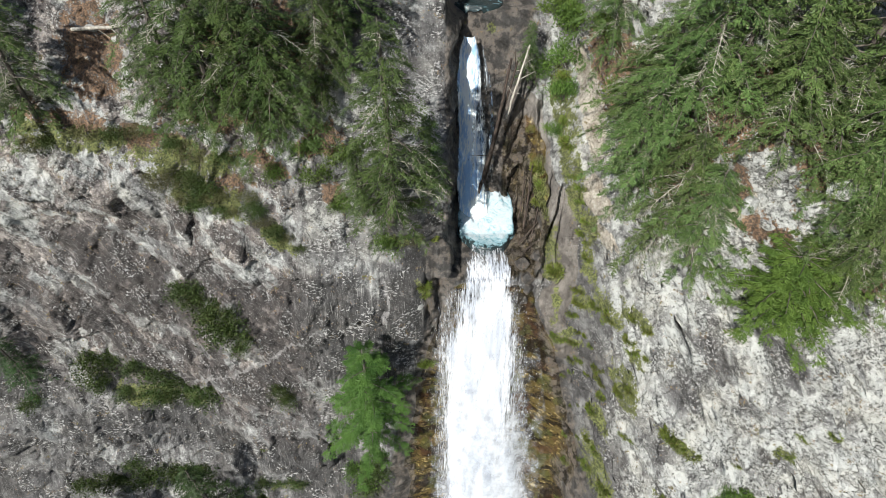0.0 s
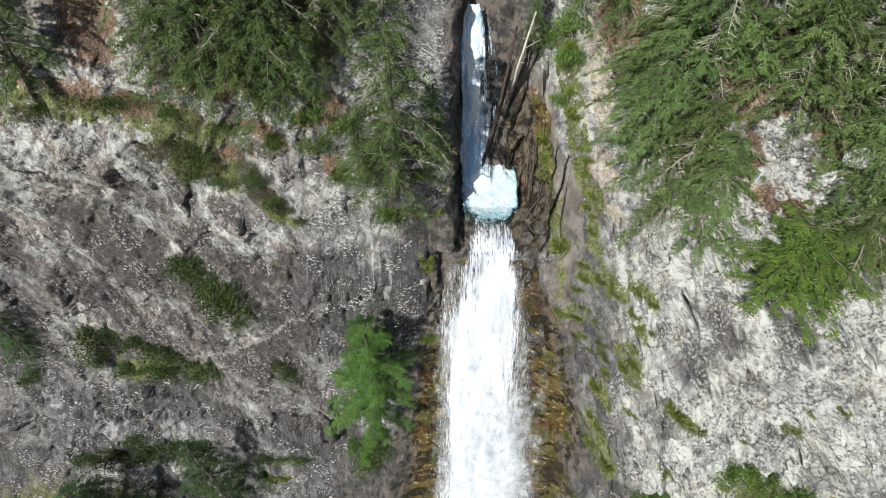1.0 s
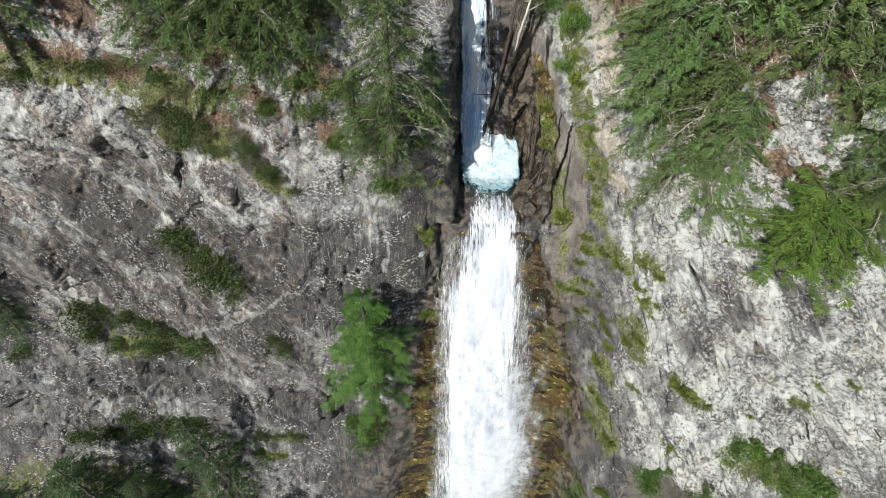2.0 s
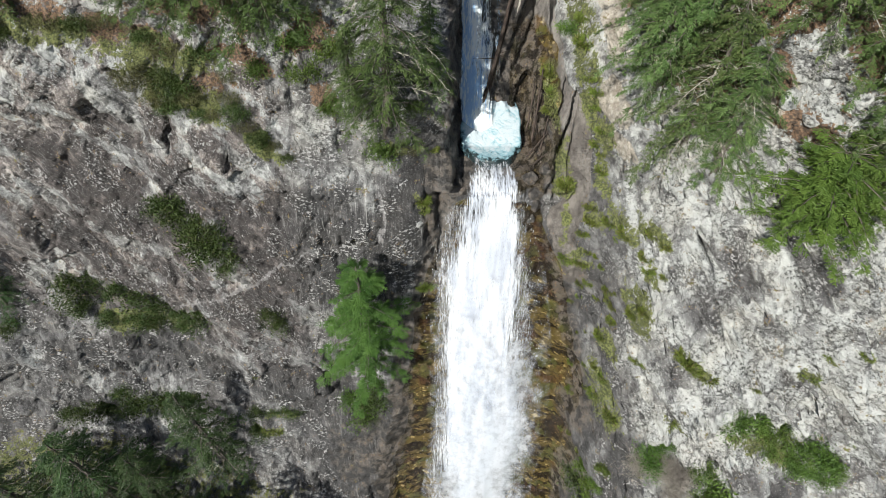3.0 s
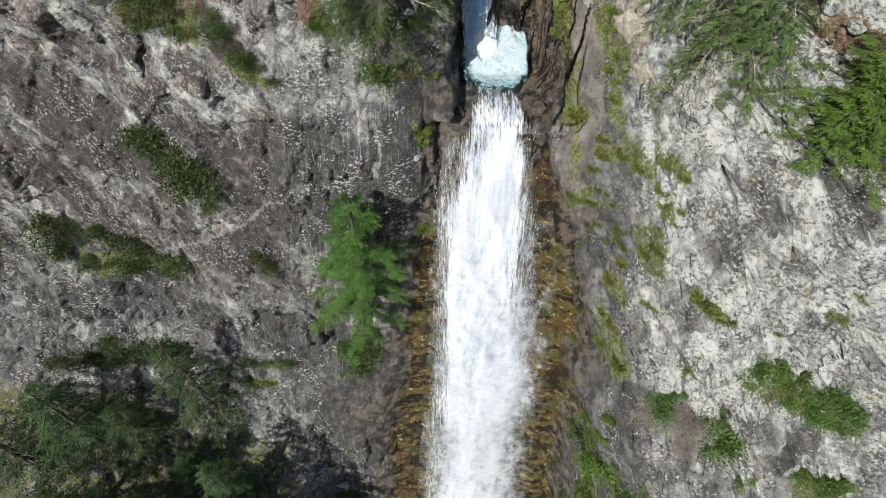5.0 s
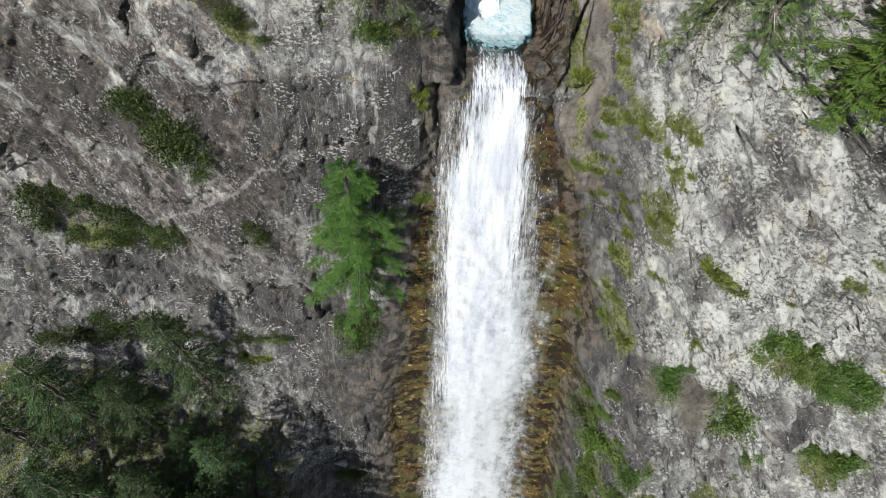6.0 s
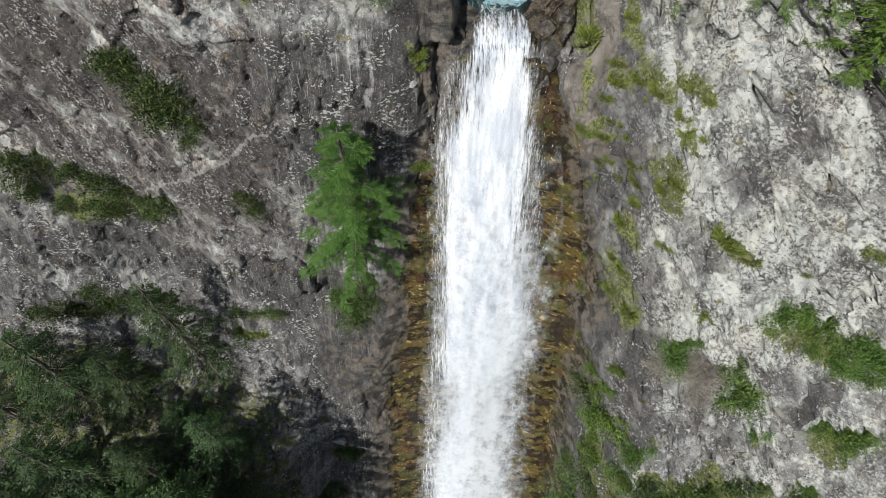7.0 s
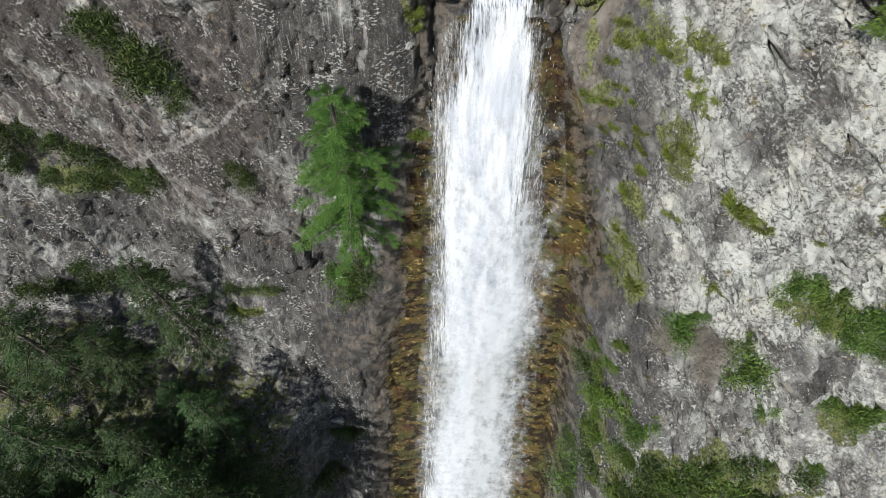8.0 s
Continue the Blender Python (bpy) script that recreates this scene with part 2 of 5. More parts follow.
def noise_node(nodes, links, coords, scale, detail=5.0, rough=0.55, stretch=None):
    if stretch:
        mp = nodes.new("ShaderNodeMapping")
        mp.inputs["Scale"].default_value = stretch
        links.new(coords, mp.inputs["Vector"])
        coords = mp.outputs[0]
    n = nodes.new("ShaderNodeTexNoise")
    n.inputs["Scale"].default_value, n.inputs["Detail"].default_value, n.inputs["Roughness"].default_value = scale, detail, rough
    links.new(coords, n.inputs["Vector"])
    return n.outputs["Fac"]


def remap(nodes, links, value, a, b, c=0.0, d=1.0, smooth=True):
    n = nodes.new("ShaderNodeMapRange")
    n.interpolation_type = "SMOOTHSTEP" if smooth else "LINEAR"
    links.new(value, n.inputs["Value"])
    for socket, v in zip(("From Min", "From Max", "To Min", "To Max"), (a, b, c, d)):
        if hasattr(v, "is_output"):
            links.new(v, n.inputs[socket])
        else:
            n.inputs[socket].default_value = v
    return n.outputs["Result"]


def maths(nodes, links, op, a, b=0.0):
    n = nodes.new("ShaderNodeMath")
    n.operation = op
    for socket, v in zip(n.inputs, (a, b)):
        if hasattr(v, "is_output"):
            links.new(v, socket)
        else:
            socket.default_value = v
    return n.outputs[0]


def mixed(nodes, links, fac, a, b):
    n = nodes.new("ShaderNodeMix")
    n.data_type = "RGBA"
    for socket, v in zip((n.inputs["Factor"], n.inputs[6], n.inputs[7]), (fac, a, b)):
        if hasattr(v, "is_output"):
            links.new(v, socket)
        else:
            socket.default_value = v if isinstance(v, float) else (*v, 1)
    return n.outputs[2]


def attribute(nodes, name):
    n = nodes.new("ShaderNodeAttribute")
    n.attribute_name = name
    return n.outputs["Fac"]


# ---- materials ----
def make_rock():
    """Weathered granite: smooth dark slabs, pale broken rock, flecks of lichen, fine cracks, moss, red soil and wet ochre algae."""
    m, nodes, links, bsdf = shader("rock", 0.92)
    co = nodes.new("ShaderNodeTexCoord").outputs["Object"]

    def n(scale, detail=5.0, rough=0.55, stretch=None):
        return noise_node(nodes, links, co, scale, detail, rough, stretch)

    def mul(a, b):
        return maths(nodes, links, "MULTIPLY", a, b)

    def add(a, b):
        return maths(nodes, links, "ADD", a, b)

    def top(a, b):
        return maths(nodes, links, "MAXIMUM", a, b)

    def rm(v, *limits):
        return remap(nodes, links, v, *limits)

    def mx(f, a, b):
        return mixed(nodes, links, f, a, b)

    def swing(v, gain):
        return mul(add(v, -0.5), gain)

    def inclined(scale, detail, rough=0.66):
        turned = nodes.new("ShaderNodeMapping")
        turned.inputs["Rotation"].default_value = (0, radians(-48), 0)
        links.new(co, turned.inputs["Vector"])
        return noise_node(nodes, links, turned.outputs[0], 1.0, detail, rough, scale)

    pale, leaning, dripping = attribute(nodes, "pale"), attribute(nodes, "slant"), attribute(nodes, "drip")
    dry = rm(attribute(nodes, "wet"), 0.1, 0.3, 1.0, 0.12)
    big, mid, fine = n(0.5, 5, 0.6), n(1.5, 9, 0.66), n(8.0, 7, 0.7)
    slant, scratch = inclined((0.35, 0.7, 3.0), 8), inclined((1.1, 1.8, 8.0), 6)
    streak, drip = n(1.0, 8, 0.62, (3.0, 0.7, 0.14)), n(1.0, 5, 0.6, (8.0, 1.6, 0.45))
    # broken plates, each of its own tone
    def plates(scale):
        cell = nodes.new("ShaderNodeTexVoronoi")
        cell.inputs["Scale"].default_value = scale
        links.new(warped, cell.inputs["Vector"])
        grey = nodes.new("ShaderNodeRGBToBW")
        links.new(cell.outputs["Color"], grey.inputs[0])
        return grey.outputs[0]

    wander = nodes.new("ShaderNodeTexNoise")
    wander.inputs["Scale"].default_value, wander.inputs["Detail"].default_value = 1.2, 2
    links.new(co, wander.inputs["Vector"])
    shift = nodes.new("ShaderNodeMix")
    shift.data_type, shift.blend_type = "RGBA", "LINEAR_LIGHT"
    shift.inputs["Factor"].default_value = 0.22
    links.new(co, shift.inputs[6])
    links.new(wander.outputs["Color"], shift.inputs[7])
    warped = shift.outputs[2]
    plate = add(add(swing(plates(0.7), 0.24), swing(plates(1.9), 0.34)), swing(plates(5.0), 0.26))
    # one run of tones from old slick rock to clean pale rock
    lines = add(mul(leaning, add(swing(slant, 0.65), swing(scratch, 0.40))), mul(dripping, add(swing(streak, 1.5), swing(drip, 0.8))))
    tone = add(add(pale, lines), mul(add(mul(plate, 0.75), swing(n(1.5, 6, 0.55), 0.75)), rm(pale, 0.30, 0.70, 0.5, 1.0)))
    run = nodes.new("ShaderNodeValToRGB")
    run.color_ramp.elements[0].color, run.color_ramp.elements[1].color = (0.037, 0.036, 0.036, 1), (0.41, 0.417, 0.40, 1)
    for at, colour in ((0.22, (0.082, 0.079, 0.079, 1)), (0.45, (0.153, 0.152, 0.149, 1)), (0.66, (0.240, 0.243, 0.236, 1)), (0.85, (0.355, 0.360, 0.344, 1))):
        run.color_ramp.elements.new(at).color = colour
    # crisp-edged islands where a skin of rock has come away, or where old crust has stayed
    spall, skin = n(0.85, 9, 0.60, (1.0, 1.0, 1.3)), n(1.15, 9, 0.63, (1.2, 1.0, 0.9))
    lighter, crusted = rm(spall, 0.545, 0.562), rm(skin, 0.545, 0.562)
    tone = add(tone, mul(add(mul(lighter, 0.20), mul(crusted, -0.26)), rm(pale, 0.25, 0.6, 0.55, 1.0)))
    sheets, scabs, chips = inclined((0.40, 0.6, 0.95), 7, 0.52), inclined((1.1, 1.3, 2.4), 6, 0.52), n(2.6, 5, 0.52)
    old, new_skin, chipped = rm(sheets, 0.500, 0.513), rm(scabs, 0.545, 0.557), rm(chips, 0.555, 0.568)
    tone = add(tone, mul(leaning, add(add(mul(old, -0.27), mul(new_skin, 0.20)), mul(chipped, 0.14))))
    tone = add(tone, mul(rm(pale, 0.45, 0.65), add(mul(rm(n(2.1, 5, 0.52), 0.55, 0.563), -0.18), mul(chipped, 0.15))))
    links.new(tone, run.inputs[0])
    col = run.outputs[0]
    purple = nodes.new("ShaderNodeMix")
    purple.data_type, purple.blend_type = "RGBA", "MULTIPLY"
    links.new(mul(leaning, top(old, rm(pale, 0.32, 0.12))), purple.inputs["Factor"])
    links.new(col, purple.inputs[6])
    purple.inputs[7].default_value = (1.0, 0.895, 0.855, 1)
    col = purple.outputs[2]
    warm = nodes.new("ShaderNodeMix")
    warm.data_type, warm.blend_type = "RGBA", "MULTIPLY"
    links.new(rm(n(0.45, 4, 0.6), 0.47, 0.60, 0.0, 0.45), warm.inputs["Factor"])
    links.new(col, warm.inputs[6])
    warm.inputs[7].default_value = (1.0, 0.945, 0.87, 1)
    col = warm.outputs[2]
    # flakes of lichen and broken skin, crisp, crowded in some places and few in others
    herd = n(0.65, 4, 0.58)
    here = rm(herd, 0.46, 0.57)
    upright = add(1.0, mul(leaning, -1.0))
    flake = add(mul(leaning, inclined((6.0, 8.0, 9.0), 5, 0.66)), mul(upright, n(6.5, 4, 0.58, (0.8, 1.0, 1.5))))
    high = rm(here, 0.0, 1.0, 0.67, 0.55, False)
    low = rm(here, 0.0, 1.0, 0.345, 0.435, False)
    whites = rm(flake, high, add(high, 0.018))
    darks = rm(flake, low, add(low, -0.018))
    specks = mul(rm(n(12.0, 3, 0.6), 0.60, 0.62), rm(pale, 0.15, 0.5, 0.3, 0.6))
    white = mx(rm(pale, 0.35, 0.75), (0.42, 0.415, 0.405), (0.51, 0.52, 0.50))
    col = mx(mul(mul(top(whites, specks), 0.8), dry), col, white)
    col = mx(mul(mul(darks, rm(pale, 0.35, 0.7, 0.7, 0.8)), dry), col, (0.050, 0.050, 0.047))
    threads = mul(rm(n(1.0, 4, 0.6, (13.0, 2.0, 0.35)), 0.600, 0.635), rm(n(0.8, 3), 0.46, 0.54))
    col = mx(mul(mul(threads, dripping), 0.35), col, (0.50, 0.49, 0.47))
    hair = inclined((0.28, 1.5, 15.0), 4)
    where = mul(leaning, rm(n(0.6, 4, 0.6), 0.44, 0.56, 0.15, 1.0))
    col = mx(mul(mul(rm(hair, 0.575, 0.62), where), 0.30), col, (0.36, 0.35, 0.345))
    col = mx(mul(mul(rm(hair, 0.425, 0.38), leaning), 0.32), col, (0.052, 0.047, 0.046))
    # dark crusts and pits, in clusters
    cluster = rm(add(attribute(nodes, "crust"), swing(n(0.9, 4, 0.6), 5.0)), 0.45, 1.2)
    hole = rm(cluster, 0.0, 1.0, 0.70, 0.525, False)
    grain = n(5.5, 6, 0.70, (1.0, 1.0, 1.4))
    pits = mul(rm(grain, hole, add(hole, 0.025)), dry)
    col = mx(mul(pits, 0.6), col, (0.048, 0.044, 0.041))

    # creases: lines along which a noise changes sign, sharp and unclosed
    def crease(source, width):
        return rm(maths(nodes, links, "ABSOLUTE", add(source, -0.5)), 0.0, width, 1.0, 0.0)

    ridge = n(1.3, 7, 0.62, (0.8, 0.9, 1.25))
    long, joint = n(0.45, 2, 0.4, (1.5, 1.0, 0.7)), inclined((0.28, 0.5, 1.0), 2, 0.4)
    crack = top(mul(crease(long, 0.004), rm(n(0.5, 3), 0.50, 0.55)), mul(crease(joint, 0.004), rm(n(0.6, 3, 0.5, (1, 1.3, 0.8)), 0.50, 0.55)))
    col = mx(mul(crack, 0.75), col, (0.036, 0.032, 0.030))
    col = mx(mul(rm(add(attribute(nodes, "vein"), add(swing(fine, 2.2), swing(mid, 2.0))), 0.5, 0.9), 0.36), col, (0.40, 0.39, 0.385))
    col = mx(mul(rm(add(attribute(nodes, "tan"), swing(mid, 1.5)), 0.4, 0.7), 0.65), col, mx(rm(mid, 0.42, 0.58), (0.28, 0.235, 0.18), (0.46, 0.415, 0.34)))
    smooth_rock = rm(add(attribute(nodes, "worn"), swing(mid, 0.8)), 0.35, 0.65)
    col = mx(mul(smooth_rock, 0.85), col, mx(rm(n(1.2, 6, 0.6, (1.0, 0.8, 0.4)), 0.42, 0.60), (0.088, 0.076, 0.066), (0.185, 0.165, 0.145)))
    # wet ochre
    band = n(1.0, 4, 0.52, (0.55, 0.6, 1.9))
    wet_col = mx(rm(band, 0.45, 0.56), (0.022, 0.015, 0.007), (0.092, 0.066, 0.020))
    # painted gold glints: highlights of the wet ledges, put into the colour
    wet_col = mx(mul(rm(n(3.0, 4, 0.6, (0.7, 0.8, 1.9)), 0.585, 0.615), rm(band, 0.46, 0.54)), wet_col, (0.33, 0.25, 0.10))
    wet_col = mx(rm(big, 0.53, 0.62, 0.0, 0.6), wet_col, (0.075, 0.034, 0.014))
    wet_col = mx(rm(n(0.7, 6, 0.6), 0.52, 0.58, 0.0, 0.75), wet_col, (0.070, 0.072, 0.020))
    ochre = attribute(nodes, "ochre")
    och = rm(add(ochre, swing(mid, 0.7)), 0.42, 0.60)
    col = mx(och, col, wet_col)
    # dark wet film
    damp = rm(add(attribute(nodes, "wet"), swing(mid, 0.9)), 0.3, 0.7)
    col = mx(mul(damp, 0.8), col, mx(rm(mid, 0.455, 0.55), (0.022, 0.019, 0.016), (0.128, 0.108, 0.090)))

    def patch(name, low, high):
        return rm(add(attribute(nodes, name), add(swing(fine, 2.6), swing(mid, 3.4))), low, high)

    soil_col = mx(rm(fine, 0.44, 0.57), (0.066, 0.047, 0.034), (0.205, 0.128, 0.078))
    col = mx(patch("soil_and_shade", 0.52, 0.66), col, soil_col)
    moss_col = mx(rm(fine, 0.43, 0.58), (0.040, 0.050, 0.015), (0.150, 0.160, 0.055))
    col = mx(patch("moss", 0.66, 0.80), col, moss_col)
    links.new(col, bsdf.inputs["Base Color"])
    gloss = top(och, mul(damp, 0.7))
    links.new(rm(gloss, 0.0, 1.0, 0.92, 0.20, False), bsdf.inputs["Roughness"])
    folds = add(maths(nodes, links, "ABSOLUTE", add(ridge, -0.5)), mul(maths(nodes, links, "ABSOLUTE", add(n(3.8, 6, 0.66), -0.5)), 0.45))
    height = mul(add(add(mul(fine, 0.22), mul(grain, 0.40)), mul(folds, 0.9)), top(mul(rm(pale, 0.25, 0.80, 0.40, 0.48), rm(here, 0.0, 1.0, 0.6, 1.0)), mul(gloss, 0.6)))
    bump = nodes.new("ShaderNodeBump")
    bump.inputs["Strength"].default_value, bump.inputs["Distance"].default_value = 1.0, 0.6
    height = mul(height, rm(smooth_rock, 0.0, 1.0, 1.0, 0.3, False))
    links.new(add(height, add(mul(top(crack, pits), -0.08), add(add(mul(plate, 0.10), mul(add(whites, mul(darks, -1.5)), 0.03)), mul(add(lighter, mul(crusted, -1.0)), -0.035)))), bump.inputs["Height"])
    links.new(bump.outputs[0], bsdf.inputs["Normal"])
    return m


def make_leaf(name, dark, light, third=None, passing=0.22):
    """Foliage whose leaves differ one from another, and let some light through."""
    m, nodes, links, bsdf = shader(name, 0.55)
    island = nodes.new("ShaderNodeNewGeometry").outputs["Random Per Island"]
    co = nodes.new("ShaderNodeTexCoord").outputs["Object"]
    clump = noise_node(nodes, links, co, 1.1, 3)
    own = maths(nodes, links, "ADD", maths(nodes, links, "MULTIPLY", island, 0.22), maths(nodes, links, "MULTIPLY", remap(nodes, links, clump, 0.40, 0.60), 0.28))
    fac = maths(nodes, links, "ADD", own, maths(nodes, links, "MULTIPLY", attribute(nodes, "lighter"), 0.5))
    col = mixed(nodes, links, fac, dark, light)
    if third:
        odd = maths(nodes, links, "GREATER_THAN", maths(nodes, links, "FRACT", maths(nodes, links, "MULTIPLY", island, 37.0)), 0.93)
        col = mixed(nodes, links, odd, col, third)
    tint = nodes.new("ShaderNodeHueSaturation")
    rnd = nodes.new("ShaderNodeObjectInfo").outputs["Random"]
    links.new(remap(nodes, links, rnd, 0, 1, 0.485, 0.51, False), tint.inputs["Hue"])
    links.new(remap(nodes, links, rnd, 0, 1, 0.85, 1.15, False), tint.inputs["Value"])
    links.new(col, tint.inputs["Color"])
    links.new(tint.outputs[0], bsdf.inputs["Base Color"])
    bsdf.inputs["Specular IOR Level"].default_value = 0.35
    trans = nodes.new("ShaderNodeBsdfTranslucent")
    links.new(tint.outputs[0], trans.inputs["Color"])
    mix = nodes.new("ShaderNodeMixShader")
    mix.inputs[0].default_value = passing
    links.new(bsdf.outputs[0], mix.inputs[1])
    links.new(trans.outputs[0], mix.inputs[2])
    links.new(mix.outputs[0], nodes["Material Output"].inputs["Surface"])
    return m


def make_bark(name, dark, light):
    m, nodes, links, bsdf = shader(name, 0.9)
    co = nodes.new("ShaderNodeTexCoord").outputs["Object"]
    grain = noise_node(nodes, links, co, 3.0, 6, 0.65, (3, 3, 0.5))
    patch = noise_node(nodes, links, co, 1.2, 3)
    col = mixed(nodes, links, remap(nodes, links, grain, 0.35, 0.65), dark, light)
    col = mixed(nodes, links, remap(nodes, links, patch, 0.5, 0.7, 0, 0.5), col, tuple(0.6 * c for c in dark))
    links.new(col, bsdf.inputs["Base Color"])
    bump = nodes.new("ShaderNodeBump")
    bump.inputs["Distance"].default_value = 0.03
    links.new(grain, bump.inputs["Height"])
    links.new(bump.outputs[0], bsdf.inputs["Normal"])
    return m


def make_water(name, dim, bright, across, along, sharp=0.2, sheer=0.0, fibre=0.25):
    """Falling water: white strands with gaps between them, the thinner the less "cover" the sheet carries."""
    m, nodes, links, bsdf = shader(name, 0.55)
    co = nodes.new("ShaderNodeTexCoord").outputs["Object"]
    strand = noise_node(nodes, links, co, 1.0, 6, 0.62, (across, 0.6, along))
    drop = noise_node(nodes, links, co, 1.0, 4, 0.7, (across * 2.0, 3.0, along * 4.0))
    cloud = noise_node(nodes, links, co, 1.0, 3, 0.42, (1.2, 0.5, 0.17))
    mix = maths(nodes, links, "ADD", maths(nodes, links, "MULTIPLY", strand, 0.5), maths(nodes, links, "MULTIPLY", drop, 0.5))
    field = maths(nodes, links, "ADD", maths(nodes, links, "MULTIPLY", maths(nodes, links, "SUBTRACT", mix, 0.5), 2.8), 0.5)
    need = maths(nodes, links, "SUBTRACT", 1.0, attribute(nodes, "cover"))
    alpha = remap(nodes, links, field, maths(nodes, links, "SUBTRACT", need, sharp), maths(nodes, links, "ADD", need, sharp))
    alpha = maths(nodes, links, "MULTIPLY", alpha, 1.0 - sheer)
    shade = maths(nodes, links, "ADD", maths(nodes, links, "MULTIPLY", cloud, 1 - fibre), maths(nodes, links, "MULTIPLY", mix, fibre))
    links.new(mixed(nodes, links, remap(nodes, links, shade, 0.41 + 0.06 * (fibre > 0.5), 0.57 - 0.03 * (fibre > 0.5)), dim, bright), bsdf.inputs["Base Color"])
    bsdf.inputs["Specular IOR Level"].default_value = 0.1
    # half of the light scatters through the drops
    glow = nodes.new("ShaderNodeBsdfTranslucent")
    glow.inputs["Color"].default_value = (*bright, 1)
    both = nodes.new("ShaderNodeMixShader")
    both.inputs[0].default_value = 0.3
    links.new(bsdf.outputs[0], both.inputs[1])
    links.new(glow.outputs[0], both.inputs[2])
    clear = nodes.new("ShaderNodeBsdfTransparent")
    out = nodes.new("ShaderNodeMixShader")
    links.new(alpha, out.inputs[0])
    links.new(clear.outputs[0], out.inputs[1])
    links.new(both.outputs[0], out.inputs[2])
    links.new(out.outputs[0], nodes["Material Output"].inputs["Surface"])
    bump = nodes.new("ShaderNodeBump")
    bump.inputs["Strength"].default_value, bump.inputs["Distance"].default_value = 0.25, 0.05
    links.new(mix, bump.inputs["Height"])
    links.new(bump.outputs[0], bsdf.inputs["Normal"])
    return m


def make_pool():
    """Churned water: white foam over turquoise."""
    m, nodes, links, bsdf = shader("pool_water", 0.25)
    co = nodes.new("ShaderNodeTexCoord").outputs["Object"]
    swirl = nodes.new("ShaderNodeTexNoise")
    swirl.inputs["Scale"].default_value, swirl.inputs["Detail"].default_value, swirl.inputs["Distortion"].default_value = 1.6, 9, 1.6
    swirl.inputs["Roughness"].default_value = 0.66
    links.new(co, swirl.inputs["Vector"])
    churn = maths(nodes, links, "ADD", maths(nodes, links, "MULTIPLY", maths(nodes, links, "SUBTRACT", swirl.outputs["Fac"], 0.5), 2.8), 0.0)
    foam = maths(nodes, links, "ADD", churn, attribute(nodes, "cover"))
    deep = mixed(nodes, links, remap(nodes, links, foam, 0.15, 0.60), (0.020, 0.032, 0.034), (0.22, 0.38, 0.43))
    links.new(mixed(nodes, links, remap(nodes, links, foam, 0.45, 1.15), deep, (0.48, 0.55, 0.58)), bsdf.inputs["Base Color"])
    bump = nodes.new("ShaderNodeBump")
    bump.inputs["Distance"].default_value = 0.06
    links.new(swirl.outputs["Fac"], bump.inputs["Height"])
    links.new(bump.outputs[0], bsdf.inputs["Normal"])
    return m


ROCK = make_rock()
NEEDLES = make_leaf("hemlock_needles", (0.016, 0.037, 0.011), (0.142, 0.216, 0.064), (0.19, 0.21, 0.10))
# second hemlock green, with shade put into the colour
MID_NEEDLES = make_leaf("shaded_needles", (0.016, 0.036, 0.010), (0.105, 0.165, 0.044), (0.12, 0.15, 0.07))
# spruce green, darkened in the colour in place of shade on the trees
DARK_NEEDLES = make_leaf("dark_needles", (0.008, 0.023, 0.006), (0.050, 0.104, 0.025), (0.085, 0.12, 0.045))
LARCH = make_leaf("bright_needles", (0.032, 0.078, 0.015), (0.128, 0.220, 0.048), None, 0.32)
BROADLEAF = make_leaf("bright_leaves", (0.034, 0.078, 0.015), (0.165, 0.255, 0.052), None, 0.35)
FRESH = make_leaf("fresh_leaves", (0.050, 0.095, 0.016), (0.180, 0.255, 0.050), None, 0.35)
JUNIPER = make_leaf("shrub_leaves", (0.026, 0.050, 0.011), (0.080, 0.122, 0.030), (0.11, 0.12, 0.05))
YELLOW = make_leaf("yellow_grass", (0.085, 0.125, 0.022), (0.240, 0.300, 0.062), (0.26, 0.23, 0.10), 0.35)
HEATH = make_leaf("brown_heath", (0.050, 0.054, 0.020), (0.150, 0.148, 0.060), (0.18, 0.15, 0.08))
BARE = make_leaf("bare_twigs", (0.15, 0.132, 0.112), (0.34, 0.31, 0.27), None, 0.05)
BARK = make_bark("bark", (0.045, 0.036, 0.030), (0.16, 0.14, 0.12))
WOOD = make_bark("wet_wood", (0.016, 0.011, 0.008), (0.065, 0.046, 0.035))
GREY_WOOD = make_bark("bleached_wood", (0.24, 0.22, 0.19), (0.50, 0.47, 0.41))
WHITE_WATER = make_water("white_water", (0.61, 0.655, 0.745), (0.80, 0.83, 0.88), 6.0, 0.32, 0.32, 0.0, 0.14)
# the blue of the gully's shade is put into this water's colour
CHUTE_WATER = make_water("shade_blue_water", (0.34, 0.58, 0.90), (0.95, 1.0, 1.0), 4.5, 0.30, 0.28, 0.0, 0.7)
VEIL_WATER = make_water("veil_water", (0.66, 0.68, 0.71), (0.74, 0.755, 0.78), 12.0, 1.6, 0.42, 0.4)
MIST = make_water("mist", (0.63, 0.67, 0.72), (0.70, 0.73, 0.78), 0.9, 0.30, 0.60, 0.15)
POOL = make_pool()

